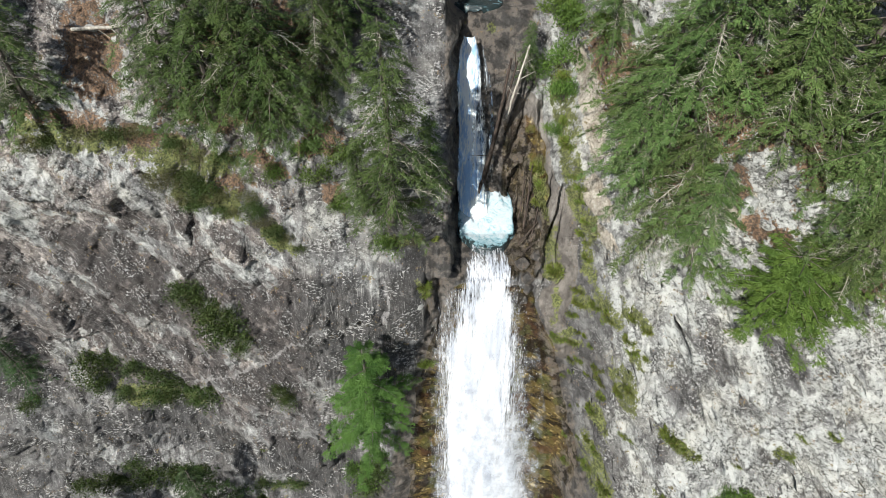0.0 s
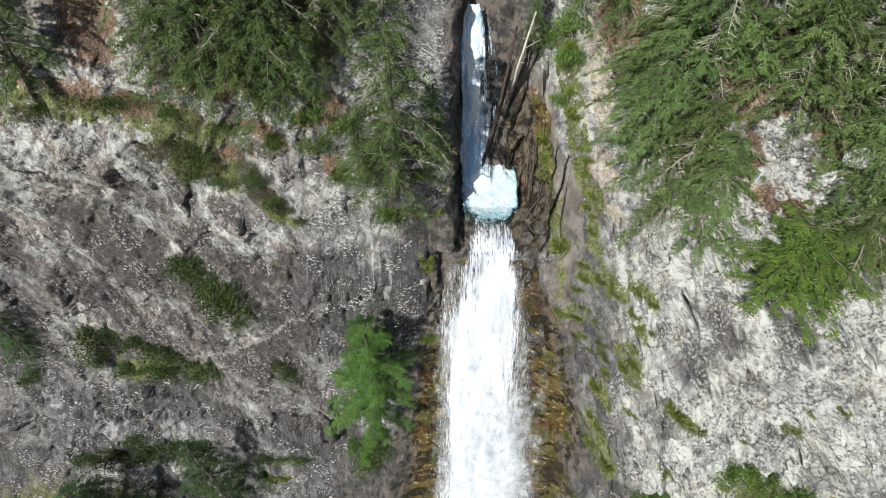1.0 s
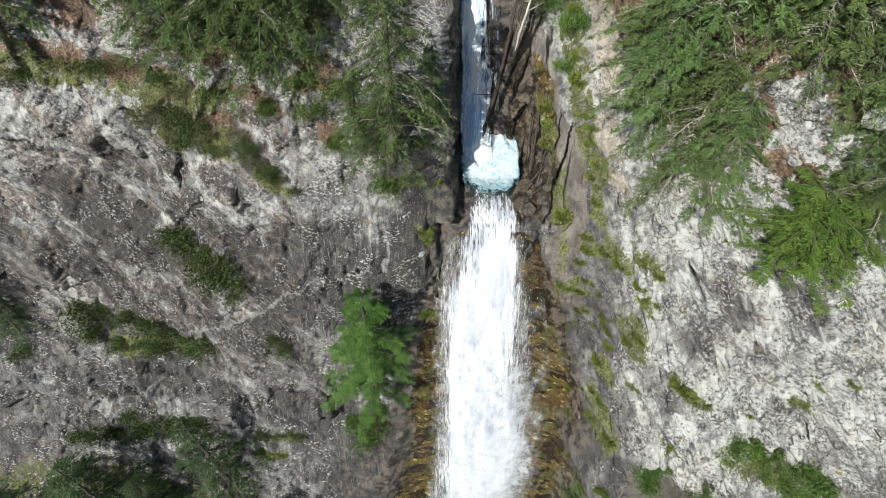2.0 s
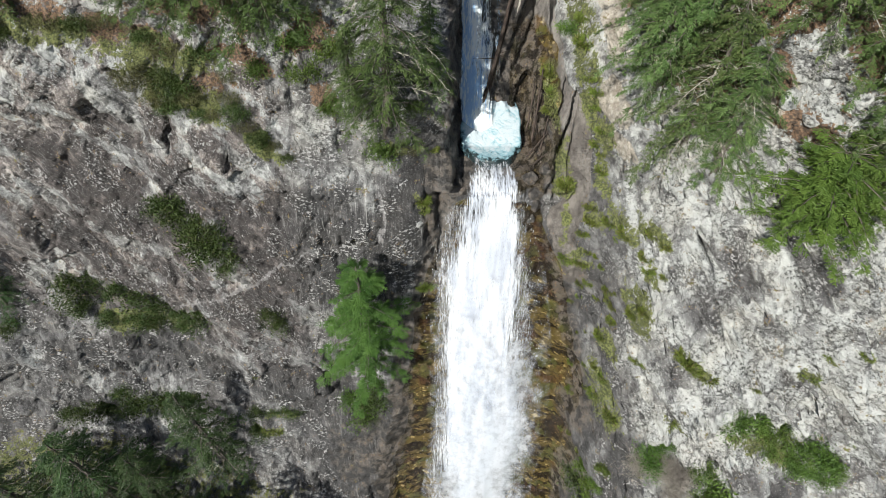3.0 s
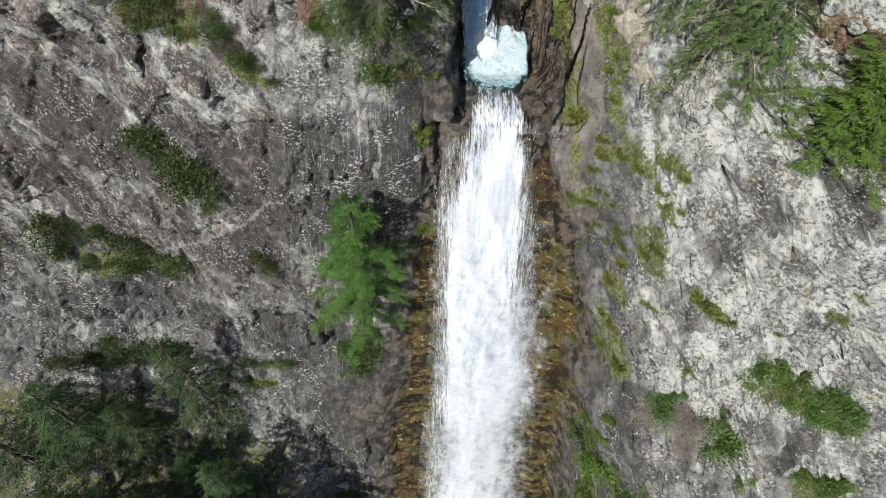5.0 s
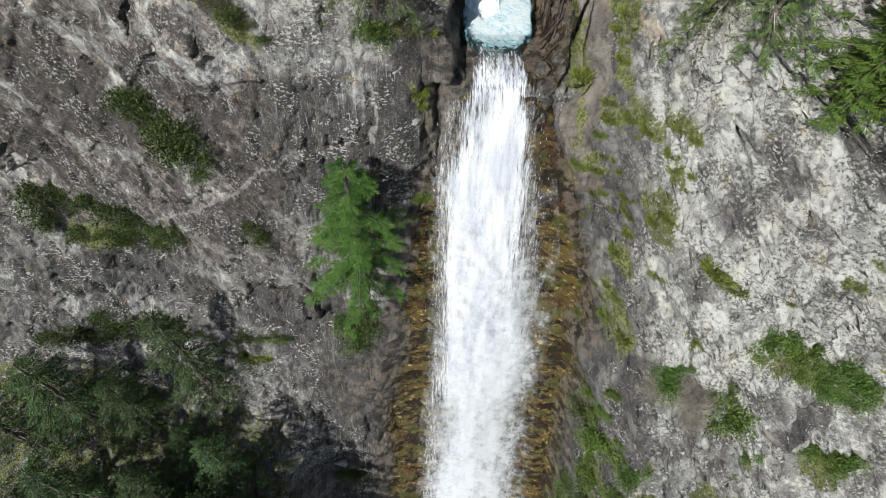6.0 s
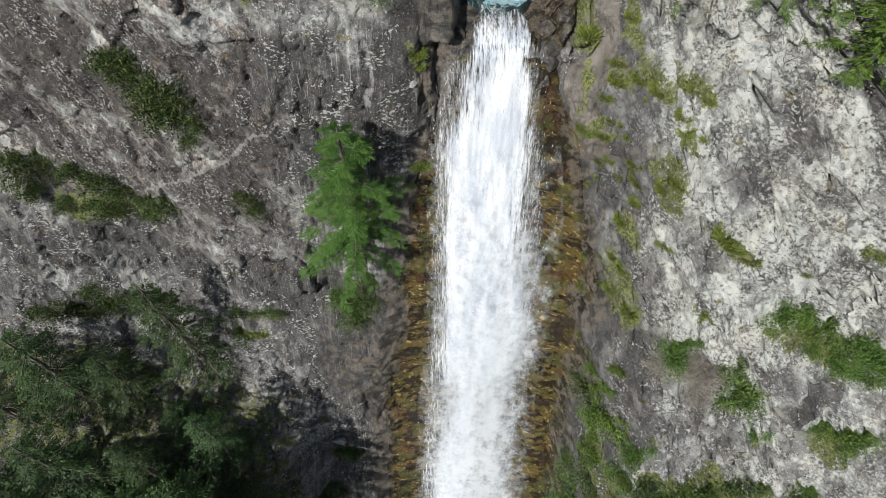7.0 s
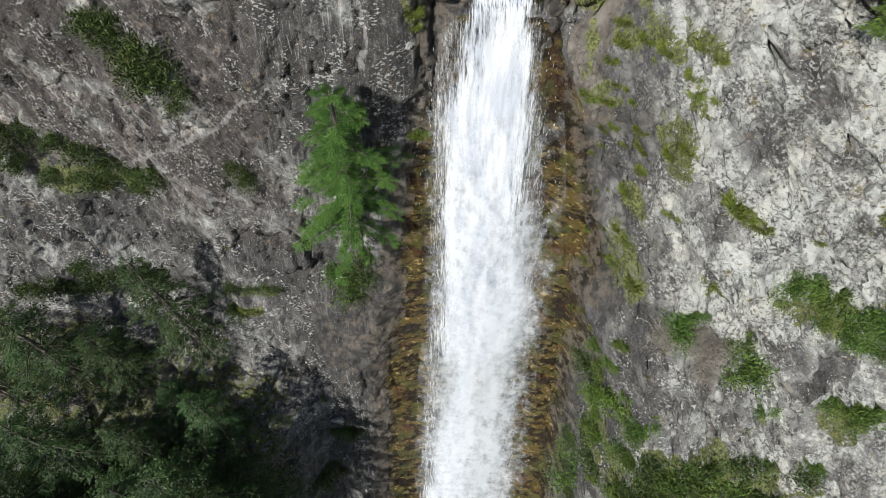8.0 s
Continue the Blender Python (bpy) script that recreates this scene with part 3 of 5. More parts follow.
# ---- cliff ----
def blobs(x, z, spots, seed):
    """How far each place lies inside one of the spots (x, z, half width, half height, turn in degrees), with frayed rims."""
    fray = 0.35 * fractal(x * 0.9, z * 0.9, 4, seed)
    total = np.zeros(x.shape)
    for sx, sz, hw, hh, turn in spots:
        c, s = math.cos(radians(turn)), math.sin(radians(turn))
        u, v = (x - sx) * c + (z - sz) * s, -(x - sx) * s + (z - sz) * c
        total = np.maximum(total, ramp(1.25, 0.55, np.hypot(u / hw, v / hh) + fray))
    return total


DARK_SLABS = [
    (-18.5, 24.2, 5.6, 1.9, -36), (-22.5, 21.2, 2.4, 1.5, -40), (-6.2, 24.3, 4.4, 1.9, 0), (-9.7, 21.8, 2.0, 1.6, 0), (-20.9, 13.2, 5.7, 1.3, 6),
    (-8.6, 11.7, 3.6, 1.6, 0), (-6.5, 5.6, 3.2, 5.0, 0), (-2.3, 24.2, 1.9, 2.6, 0), (-12.2, 18.2, 2.0, 1.0, 0), (-14.0, 25.5, 1.8, 0.7, -40),
    (18.4, 14.6, 1.6, 1.2, 30), (-6.0, 20.5, 3.5, 1.8, 0), (-16.0, 12.0, 3.0, 1.4, 0),
]
BARE_RIGHT = [
    (13.4, 26.6, 1.1, 0.7, -30), (17.2, 22.4, 1.4, 0.7, 10), (12.3, 24.6, 0.8, 1.4, -10), (15.0, 24.6, 1.2, 0.6, -40), (16.2, 27.4, 1.3, 0.6, -40), (18.6, 20.0, 1.6, 0.8, 15), (11.6, 20.4, 0.8, 1.4, 0),
    (13.6, 20.2, 1.0, 0.6, 20), (16.0, 15.6, 0.9, 0.7, 0), (14.6, 11.8, 1.2, 0.7, 20), (19.6, 24.4, 1.0, 0.5, 0), (12.0, 30.0, 0.6, 0.9, 0), (12.8, 13.0, 0.9, 1.0, 0), (18.0, 10.0, 1.4, 0.6, 10),
]
PALE_ROCK = [
    (-22.0, 28.5, 4.5, 1.8, -20), (-11.3, 26.3, 2.2, 1.9, -15), (-13.0, 19.6, 2.6, 0.6, 25), (-17.2, 13.9, 3.8, 0.7, 4), (-4.4, 27.0, 4.0, 0.5, 4),
    (-24.5, 18.0, 2.0, 4.0, -30), (-15.2, 20.8, 1.6, 1.8, -45), (-20.5, 26.6, 2.4, 0.8, -34), (-19.0, 8.0, 4.0, 2.0, -20), (-7.0, 28.5, 2.4, 1.4, 0),
    (-17.5, 34.2, 3.0, 1.0, -15), (-24.0, 11.0, 3.0, 2.0, 0), (-11.8, 21.5, 0.8, 1.6, 0), (-5.6, 34.5, 1.8, 1.8, 0), (-1.2, 33.0, 1.1, 2.6, 0),
]
SOIL_AND_SHADE = [
    (13.5, 33.9, 0.55, 1.6, 8), (14.3, 32.5, 1.5, 0.8, -10), (-12.0, 30.4, 1.2, 0.45, 0), (-6.1, 30.0, 0.8, 0.5, 0), (-18.9, 36.3, 1.9, 1.9, 0),
    (-20.6, 33.4, 2.6, 0.6, -8), (-15.8, 32.4, 3.4, 0.5, -10), (-6.7, 32.4, 1.2, 0.7, 0), (18.6, 31.3, 1.1, 0.5, 0), (14.3, 38.4, 2.0, 0.6, 0), (-10.5, 31.6, 2.0, 0.5, -10),
    # forest soil, also painted dark in place of shade beneath the cliff-top trees
    (9.8, 35.5, 1.2, 2.0, 0), (11.4, 33.4, 1.6, 2.4, 0), (12.6, 36.6, 2.6, 1.6, 0), (16.8, 35.6, 2.4, 2.2, 0), (19.2, 33.0, 1.6, 1.6, 0), (-11.4, 34.0, 3.6, 1.4, 0), (-10.0, 37.0, 4.0, 1.8, 0),
]
MOSS = [
    (5.9, 28.7, 0.35, 1.1, 0), (6.5, 26.0, 0.5, 1.2, -10), (8.3, 24.6, 0.6, 0.8, 0), (9.2, 25.4, 0.6, 0.6, 0), (10.4, 26.0, 0.8, 0.45, 0), (10.4, 24.4, 0.35, 0.6, 0),
    (7.5, 21.6, 0.9, 0.6, 0), (10.1, 22.4, 0.45, 1.1, 0), (9.4, 18.4, 0.6, 0.8, 0), (9.6, 15.6, 0.7, 1.8, 0), (12.4, 21.9, 0.9, 0.35, -10), (12.1, 18.5, 0.7, 0.3, -15),
    (7.7, 30.4, 0.6, 1.3, 10), (7.4, 32.3, 0.6, 1.4, 0), (8.5, 27.9, 0.4, 1.1, 0), (-13.4, 30.0, 2.2, 0.8, -12), (-9.4, 28.0, 1.4, 0.5, -38), (-12.3, 29.3, 2.2, 0.6, -25),
]
MOSS_LOW = [
    (-2.2, 27.9, 1.0, 0.6, 0), (-1.2, 25.2, 0.35, 1.0, 20), (-20.0, 15.6, 3.4, 0.9, -10), (16.8, 23.3, 0.5, 0.35, 0), (17.5, 24.2, 0.4, 0.3, 0),
    (-20.5, 32.7, 3.5, 0.6, -6), (-14.0, 31.6, 3.4, 0.7, -8), (17.5, 17.3, 3.0, 0.8, -18), (16.7, 10.7, 0.5, 0.6, 0), (6.8, 23.6, 0.35, 1.2, 0), (15.5, 7.0, 4.0, 0.8, 0), (15.5, 4.6, 6.5, 2.2, 8),
    (-11.6, 8.6, 1.6, 0.4, 0), (-12.5, 7.0, 1.2, 0.5, 0), (20.5, 11.8, 1.6, 0.7, 0), (3.0, 35.3, 0.3, 0.3, 0),
]

xs = np.concatenate([np.arange(-70, -30, 1.0), np.arange(-30, -0.4, 0.105), np.arange(-0.4, 1.2, 0.04), np.arange(1.2, 5.0, 0.085), np.arange(5.0, 11.5, 0.065), np.arange(11.5, 26.5, 0.105), np.arange(26.5, 70, 1.0)])
zs = np.concatenate([np.arange(-24, -6, 0.35), np.arange(-6, 40.5, 0.108), np.arange(40.5, 60, 0.8)])
GX, GZ = np.meshgrid(xs, zs)
GY, block, stone, chip = cliff_y(GX, GZ, True)
# relief of the walls that run into the depth, sideways
slope = np.gradient(GY, axis=1) / np.gradient(GX, axis=1)
steep = np.abs(slope) / (1 + np.abs(slope))
SX = GX + steep * ramp(-30, -28, GX) * ramp(26, 24, GX) * (0.16 * facets(GY * 0.8, GZ * 0.7 + 0.2 * GY, 611)[0] + 0.08 * facets(GY * 2.3, GZ * 2.0, 613)[0] + 0.10 * fractal(GY * 1.1, GZ * 0.8, 4, 617)) * ramp(0.5, 0.75, steep)
cliff_mesh = mesh_from_arrays("cliff", np.stack([SX, GY, GZ], -1).reshape(-1, 3), grid_faces(len(zs), len(xs)))
along = GX - 0.8 * (big_form(GX, GZ) - np.interp(GZ, [-40, 0, 26, 34, 45, 60], [-6, 14.3, 22.0, 27.0, 37, 56]))
sway = 0.45 * fractal(GZ * 0.35, GX * 0.1, 3, 331)
fall_l = sway + np.interp(GZ, [-20, 0, 9, 17, 21, 25], [-5.0, -4.0, -2.7, -1.5, -0.3, 0.8])
fall_r = sway + np.interp(GZ, [-20, 0, 9, 17, 21, 24, 26], [9.4, 9.4, 8.8, 8.1, 6.8, 5.6, 3.0])
ochre = ramp(-0.25, 0.25, GX - fall_l) * ramp(0.25, -0.25, GX - fall_r) * ramp(25.5, 24, GZ)
bank = 0.7 * fractal(GX * 0.5, GZ * 0.6, 4, 351)
ribs = ramp(3.3, 4.0, GX) * ramp(6.3, 5.6, GX + bank) * ramp(24.4, 25.4, GZ) * ramp(32, 30, GZ)
ochre = np.maximum(ochre, 0.72 * ribs)
strip = ramp(5.4, 6.2, GX) * ramp(10.4 - 1.4 * ramp(26, 31, GZ), 9.0 - 1.4 * ramp(26, 31, GZ), GX) * ramp(33.5, 31.5, GZ) * ramp(-5, 10, GZ)
gully_wet = ramp(-0.2, 0.5, GX) * ramp(6.4, 5.6, GX + bank) * ramp(24.6, 25.4, GZ) * ramp(40, 36, GZ)
rim_wet = ramp(-1.6, -0.6, GX) * ramp(1.0, 0.4, GX) * ramp(27.6, 26.6, GZ) * ramp(18, 21, GZ) + ramp(1.0, 0.0, np.abs(GX - fall_l + 0.6)) * ramp(20, 14, GZ)
pale = 0.335 + 0.05 * ramp(19, 27, GZ) * ramp(2, -1, GX) + 0.04 * ramp(8, 10, GX) + 0.35 * ramp(8.4, 10.4, GX - 1.3 * ramp(24.5, 21.5, GZ) + 0.6 * fractal(GX * 0.4, GZ * 0.4, 3, 299)) + 0.03 * ramp(27, 30, GZ) + 0.07 * fractal(GX * 0.22, GZ * 0.22, 3, 301)
pale = pale + (-0.04 + 0.18 * ramp(22, 25, GZ)) * strip - 0.22 * ramp(25, 11, GZ) * ramp(8, 11, GX) - 0.02 * ramp(-8, -12, GX) * ramp(25, 19, GZ) + 0.14 * ramp(28, 30, GZ) * ramp(6, 7, GX) * ramp(11, 9.5, GX) - 0.40 * blobs(GX, GZ, DARK_SLABS, 303) + 0.12 * blobs(GX, GZ, PALE_ROCK, 305) - 0.24 * blobs(GX, GZ, BARE_RIGHT, 304)
sides = ramp(8.5, 10.5, GX)
pale = pale + (0.15 + 0.05 * sides) * (skins(GX, GZ)[1] - 0.5) + 0.09 * ramp(25.5, 28.5, GZ) * ramp(-6, -9, GX) - 0.03 * ramp(21, 14, GZ) * ramp(0, -2, GX) - 0.09 * ramp(-10, -6.5, GX) * ramp(0, -2, GX) * ramp(17, 11, GZ)
pale = pale + 0.20 * (block - 0.5) + (0.12 + 0.06 * sides) * (stone - 0.5) + 0.08 * (chip - 0.5)
shoulder = ramp(4.0, 1.0, GZ + 0.25 * (GX + 15) + 0.8 * fractal(GX * 0.4, GZ * 0.4, 3, 341)) * ramp(-9.5, -12.5, GX)
crust = ramp(9.5, 12, GX) * np.clip(0.6 + 0.8 * fractal(GX * 0.25, GZ * 0.3, 3, 307), 0, 1)
edges = (ramp(0.9, 0.2, np.abs(GX - fall_r + 0.1)) + ramp(0.9, 0.2, np.abs(GX - fall_l))) * ramp(24, 21, GZ)
wet = 0.68 * np.clip(edges, 0, 1) + 0.22 * strip * (1 - np.clip(edges, 0, 1)) + 0.9 * gully_wet + 0.8 * np.clip(rim_wet, 0, 1) + 0.5 * blobs(GX, GZ, [(-5.5, 5.5, 3.0, 5.0, 0)], 309)
moss = np.maximum(blobs(GX, GZ, MOSS, 311), blobs(GX, GZ, MOSS_LOW, 313))
moss = np.maximum(moss, 0.75 * shoulder)
soil_and_shade = np.maximum(blobs(GX, GZ, SOIL_AND_SHADE, 315), 0.6 * shoulder)
pale = 0.5 + 1.6 * (pale - 0.5)
seam = ramp(0.55, 0.15, line_distance(GX + 0.2 * fractal(GX, GZ, 3, 361), GZ, MOSS_SEAM)[0])
moss = np.maximum(moss, seam)
worn = ramp(0.85, 0.45, line_distance(GX + 0.25 * fractal(GX * 0.8, GZ * 0.8, 3, 363), GZ, WORN_RAMP)[0])
tan = blobs(GX, GZ, [(8.6, 29.5, 0.9, 1.0, 0), (8.4, 33.0, 0.6, 1.8, 0), (9.0, 28.2, 0.7, 0.7, 0), (13.6, 33.3, 0.9, 1.0, 0)], 365)
vein = np.zeros(GX.shape)
for points in VEINS:
    vein = np.maximum(vein, ramp(0.20, 0.03, line_distance(GX + 0.25 * fractal(GX * 0.9, GZ * 0.9, 3, 371), GZ + 0.2 * fractal(GX * 0.9, GZ * 0.9, 3, 373), points)[0]))
wet = wet * (1 - 0.6 * worn)
for name, values in (("pale", pale), ("slant", ramp(-7, -10, GX) * ramp(12.5, 16.5, GZ + 0.25 * (GX + 15))), ("drip", np.maximum(ramp(-10, -7, GX) * ramp(5.5, 4, GX) * ramp(27.2, 26.2, GZ), 0.7 * ramp(-7, -10, GX) * ramp(16, 12.5, GZ + 0.25 * (GX + 15)))), ("ochre", ochre), ("wet", wet), ("crust", crust), ("moss", moss), ("soil_and_shade", soil_and_shade), ("worn", worn), ("tan", tan), ("vein", vein)):
    cliff_mesh.attributes.new(name, "FLOAT", "POINT").data.foreach_set("value", np.clip(values, 0, 1).astype(np.float32).ravel())
cliff_mesh.materials.append(ROCK)
cliff = tagged(new("cliff", cliff_mesh), "grey granite cliff with lichen, ledges and a stream gully", "cliff", kind="structure")

GROUND, gn, gl, gb = shader("forest_floor", 0.95)
gcol = noise_node(gn, gl, gn.new("ShaderNodeTexCoord").outputs["Object"], 0.4, 8, 0.65)
gl.new(mixed(gn, gl, remap(gn, gl, gcol, 0.35, 0.65), (0.03, 0.04, 0.015), (0.10, 0.09, 0.05)), gb.inputs["Base Color"])
gm = mesh_from_arrays("ground", [(-3000, -3000, -22), (3000, -3000, -22), (3000, 3000, -22), (-3000, 3000, -22)], [(0, 1, 2, 3)])
gm.materials.append(GROUND)
ground = tagged(new("ground", gm), "dark forest floor of the valley below the cliff", "ground", kind="structure")


def rest(x, z, sink=0.0):
    """The place on the rock at x and z, sunk in by so many metres."""
    return Vector((x, float(cliff_y(np.array([x]), np.array([z]))[0]) + sink, z))

# ---- water ----
def part(name, mesh, material, parent, label=""):
    ob = new(name, mesh)
    if material:
        mesh.materials.append(material)
    ob.parent = parent
    if label:
        ob["label"] = label
    return ob


def smooth(me):
    me.polygons.foreach_set("use_smooth", np.ones(len(me.polygons), bool))
    return me


def sheet(name, z_top, z_low, left, right, proud, cover, seed, cols=60, step=0.14):
    """A sheet of falling water over the bed, between the lines left and right, with its cover of strands."""
    z = np.arange(z_top, z_low, -step)
    u = np.linspace(0, 1, cols)
    l, r = np.interp(z, *left)[:, None], np.interp(z, *right)[:, None]
    x = l + (r - l) * u[None, :]
    zz = np.repeat(z[:, None], cols, 1)
    x = x + 0.10 * fractal(x * 0.4, zz * 0.5, 3, seed)
    y = big_form(x, zz)
    bulge = np.sin(np.pi * u)[None, :] ** 0.6
    y = y - proud * (0.75 + 0.5 * bulge) - 0.05 * fractal(x * 2.2, zz * 0.35, 3, seed + 5) - 0.025 * fractal(x * 7, zz * 1.2, 2, seed + 9)
    me = smooth(mesh_from_arrays(name, np.stack([x, y, zz], -1).reshape(-1, 3), grid_faces(len(z), cols)[:, ::-1]))
    me.attributes.new("cover", "FLOAT", "POINT").data.foreach_set("value", np.clip(cover(u[None, :] + 0 * x, x, zz), 0, 1).astype(np.float32).ravel())
    return me


def side(u, a, b):
    return ramp(0, a, u) * ramp(1, 1 - b, u)


waterfall = tagged(new("waterfall"), "white waterfall sliding down a wet ochre rock trough", "waterfall")
waterfall.location = (3, 22.4, 25.4)
FALL_L = ([-22, -15, 0, 9, 17, 21, 24, 25.5], [-2.6, -2.2, -1.5, -0.8, -0.7, -0.55, 0.0, 0.75])
FALL_R = ([-22, -15, 0, 4, 7, 9, 17, 21, 24, 25.5], [7.0, 6.7, 6.1, 6.0, 6.4, 6.3, 5.8, 5.1, 4.6, 4.3])


def core_cover(u, x, z):
    narrow = ramp(9, 2, z)
    low = 0.80 * np.exp(-(((x - 1.9 - 0.08 * z) / (1.5 + 0.9 * fractal(z * 0.25, z * 0, 1, 3))) ** 2)) + 0.26 * side(u, 0.12, 0.1)
    full = 1.05 * side(u, 0.30, 0.26) - 0.30 * ramp(0.50, 0.72, u + 0.12 * fractal(z * 0.22, z * 0, 2, 13)) * ramp(22, 18, z) * ramp(8.5, 11, z)
    thin = 0.45 * np.exp(-(((x - 1.2) / 0.9) ** 2 + ((z - 22.6) / 2.0) ** 2)) + 0.16 * np.exp(-(((x - 4.6) / 0.8) ** 2 + ((z - 16.5) / 4) ** 2))
    lip = 0.30 * ramp(23.2, 24.4, z) + 0.5 * ramp(25.1, 25.3, z)
    return full * (1 - narrow) + low * narrow - thin - lip


def veil_cover(u, x, z):
    return 0.46 * side(u, 0.12, 0.12) - 0.34 * side(u, 0.4, 0.4) - 0.06 * ramp(8, 0, z) - 0.3 * ramp(24.7, 25.1, z) * ramp(30, 26, z)


def mist_cover(u, x, z):
    return side(u, 0.35, 0.35) * (0.50 * ramp(21, 12, z) + 0.34 * ramp(12, 5, z) + 0.04)


def anchored(me):
    """The same mesh, told from the foot of its thing."""
    me.transform(Matrix.Translation(-waterfall.location))
    return me


part("main_sheet", anchored(sheet("main_sheet", 25.30, -21.5, FALL_L, FALL_R, 0.42, core_cover, 401, 70)), WHITE_WATER, waterfall)
veil = part("outer_veil", anchored(sheet("outer_veil", 25.10, -21.5, (FALL_L[0], [v - 0.15 for v in FALL_L[1]]), (FALL_R[0], [v + 0.2 for v in FALL_R[1]]), 0.75, veil_cover, 421, 70)), VEIL_WATER, waterfall, "thin veil of separate strands and drops")
part("mist", anchored(sheet("mist", 21.0, -21.5, (FALL_L[0], [v - 0.1 for v in FALL_L[1]]), (FALL_R[0], [v + 0.9 for v in FALL_R[1]]), 1.15, mist_cover, 441, 40, 0.3)), MIST, waterfall, "soft drifting spray")

# the stream running out of the pool over the rounded lip
ly = np.linspace(24.75, 22.05, 34)
lu = np.linspace(0, 1, 44)
half = np.interp(ly, [22.0, 23.2, 24.7], [1.8, 1.5, 1.25])[:, None]
lx = 2.75 + half * (2 * lu[None, :] - 1)
lyy = np.repeat(ly[:, None], 44, 1)
lz = np.interp(lyy, [22.0, 22.5, 23.1, 23.8, 24.8], [24.75, 25.38, 25.68, 25.82, 25.86]) + 0.05 * fractal(lx * 1.6, lyy * 0.8, 3, 455) - 0.10 * (2 * lu[None, :] - 1) ** 4
lip_mesh = smooth(mesh_from_arrays("lip_flow", np.stack([lx, lyy, lz], -1).reshape(-1, 3), grid_faces(34, 44)))
lip_cover = side(lu, 0.2, 0.2)[None, :] * np.interp(lyy, [22.05, 22.4, 22.8, 23.4, 24.0, 24.8], [0.35, 0.66, 0.64, 0.50, 0.36, 0.50])
lip_mesh.attributes.new("cover", "FLOAT", "POINT").data.foreach_set("value", np.clip(lip_cover, 0, 1).astype(np.float32).ravel())
part("lip_flow", anchored(lip_mesh), WHITE_WATER, waterfall, "glassy water bending over the lip")

# single flung drops along the rims
rng = np.random.default_rng(7)
count = 420
dz = rng.uniform(-16, 25.2, count)
rim = rng.random(count) < 0.62
dx = np.where(rim, np.interp(dz, *FALL_R) + rng.normal(0.10, 0.35, count), np.interp(dz, *FALL_L) + rng.normal(0.0, 0.25, count))
dy = big_form(dx, dz) - rng.uniform(0.15, 0.9, count)
long, wide = rng.uniform(0.03, 0.14, count), rng.uniform(0.004, 0.010, count)
c = np.stack([dx, dy, dz], -1)
quad = np.stack([c + np.stack([0 * dx, 0 * dx, long], -1), c + np.stack([wide, 0 * dx, 0 * dx], -1), c - np.stack([0 * dx, 0 * dx, long], -1), c - np.stack([wide, 0 * dx, 0 * dx], -1)], 1)
SPRAY = shader("spray", 0.4)
SPRAY[3].inputs["Base Color"].default_value = (0.92, 0.94, 0.95, 1)
spray = part("spray", anchored(mesh_from_arrays("spray", quad.reshape(-1, 3), np.arange(4 * count).reshape(-1, 4))), SPRAY[0], veil, "flung white drops")
tagged(spray, kind="stuff")


def pool_mesh(name, x0, x1, y0, y1, z, mound, seed, shape):
    x, y = np.meshgrid(np.arange(x0, x1, 0.07), np.arange(y0, y1, 0.07))
    inside, cover = shape(x, y)
    h = z + mound * (0.35 * fractal(x * 0.9, y * 0.9, 4, seed) + 0.25 * cover) - 0.9 * (1 - inside) + 0.42 * np.clip(y - 25.4, 0, 3) * (y < 30)
    me = smooth(mesh_from_arrays(name, np.stack([x, y, h], -1).reshape(-1, 3), grid_faces(*x.shape)))
    me.attributes.new("cover", "FLOAT", "POINT").data.foreach_set("value", np.clip(cover, 0, 1).astype(np.float32).ravel())
    return me


def basin(x, y):
    d = np.hypot((x - 2.75) / 1.75, (y - 26.6) / 2.45) + 0.08 * fractal(x * 1.1, y * 1.1, 2, 501)
    return ramp(1.08, 0.98, d), 1.0 * ramp(1.14, 0.80, d) - 0.08 * ramp(1.9, 1.1, x) - 0.35 * ramp(25.4, 24.4, y)


pool = new("plunge_pool", pool_mesh("plunge_pool", 0.6, 5.0, 23.4, 29.4, 25.98, 0.11, 503, basin))
pool.data.materials.append(POOL)
tagged(pool, "churning turquoise plunge pool with white foam, below a chute", "pool")

chute = tagged(new("chute_cascade"), "narrow chute of water, coloured blue for the shade of the gully", "cascade")
chute.location = (1.8, 27.6, 26.0)
CH_L, CH_R = ([25.9, 27.3, 31.1, 33.6, 35.2], [0.95, 0.95, 0.75, 0.85, 1.25]), ([25.9, 27.3, 31.1, 33.6, 35.2], [3.2, 3.2, 3.05, 2.75, 2.2])


def chute_cover(u, x, z):
    split = 0.42 + 0.08 * soft_noise(z * 0.8, z * 0, 5)
    return 1.0 * side(u, 0.14, 0.30) - 0.42 * ramp(split, split + 0.22, u) * ramp(34.2, 32.6, z) * ramp(26.5, 28.5, z) - 0.2 * ramp(33.8, 34.8, z) * ramp(0.6, 0.3, u)


me = sheet("flow", 35.2, 25.9, CH_L, CH_R, 0.95, chute_cover, 461, 40, 0.12)
me.transform(Matrix.Translation(-chute.location))
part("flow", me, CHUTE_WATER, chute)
me = sheet("side_flow", 34.9, 26.0, (CH_L[0], [v + 0.7 for v in CH_L[1]]), (CH_R[0], [v + 0.15 for v in CH_R[1]]), 1.15, veil_cover, 471, 40, 0.12)
me.transform(Matrix.Translation(-chute.location))
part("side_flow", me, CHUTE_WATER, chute)


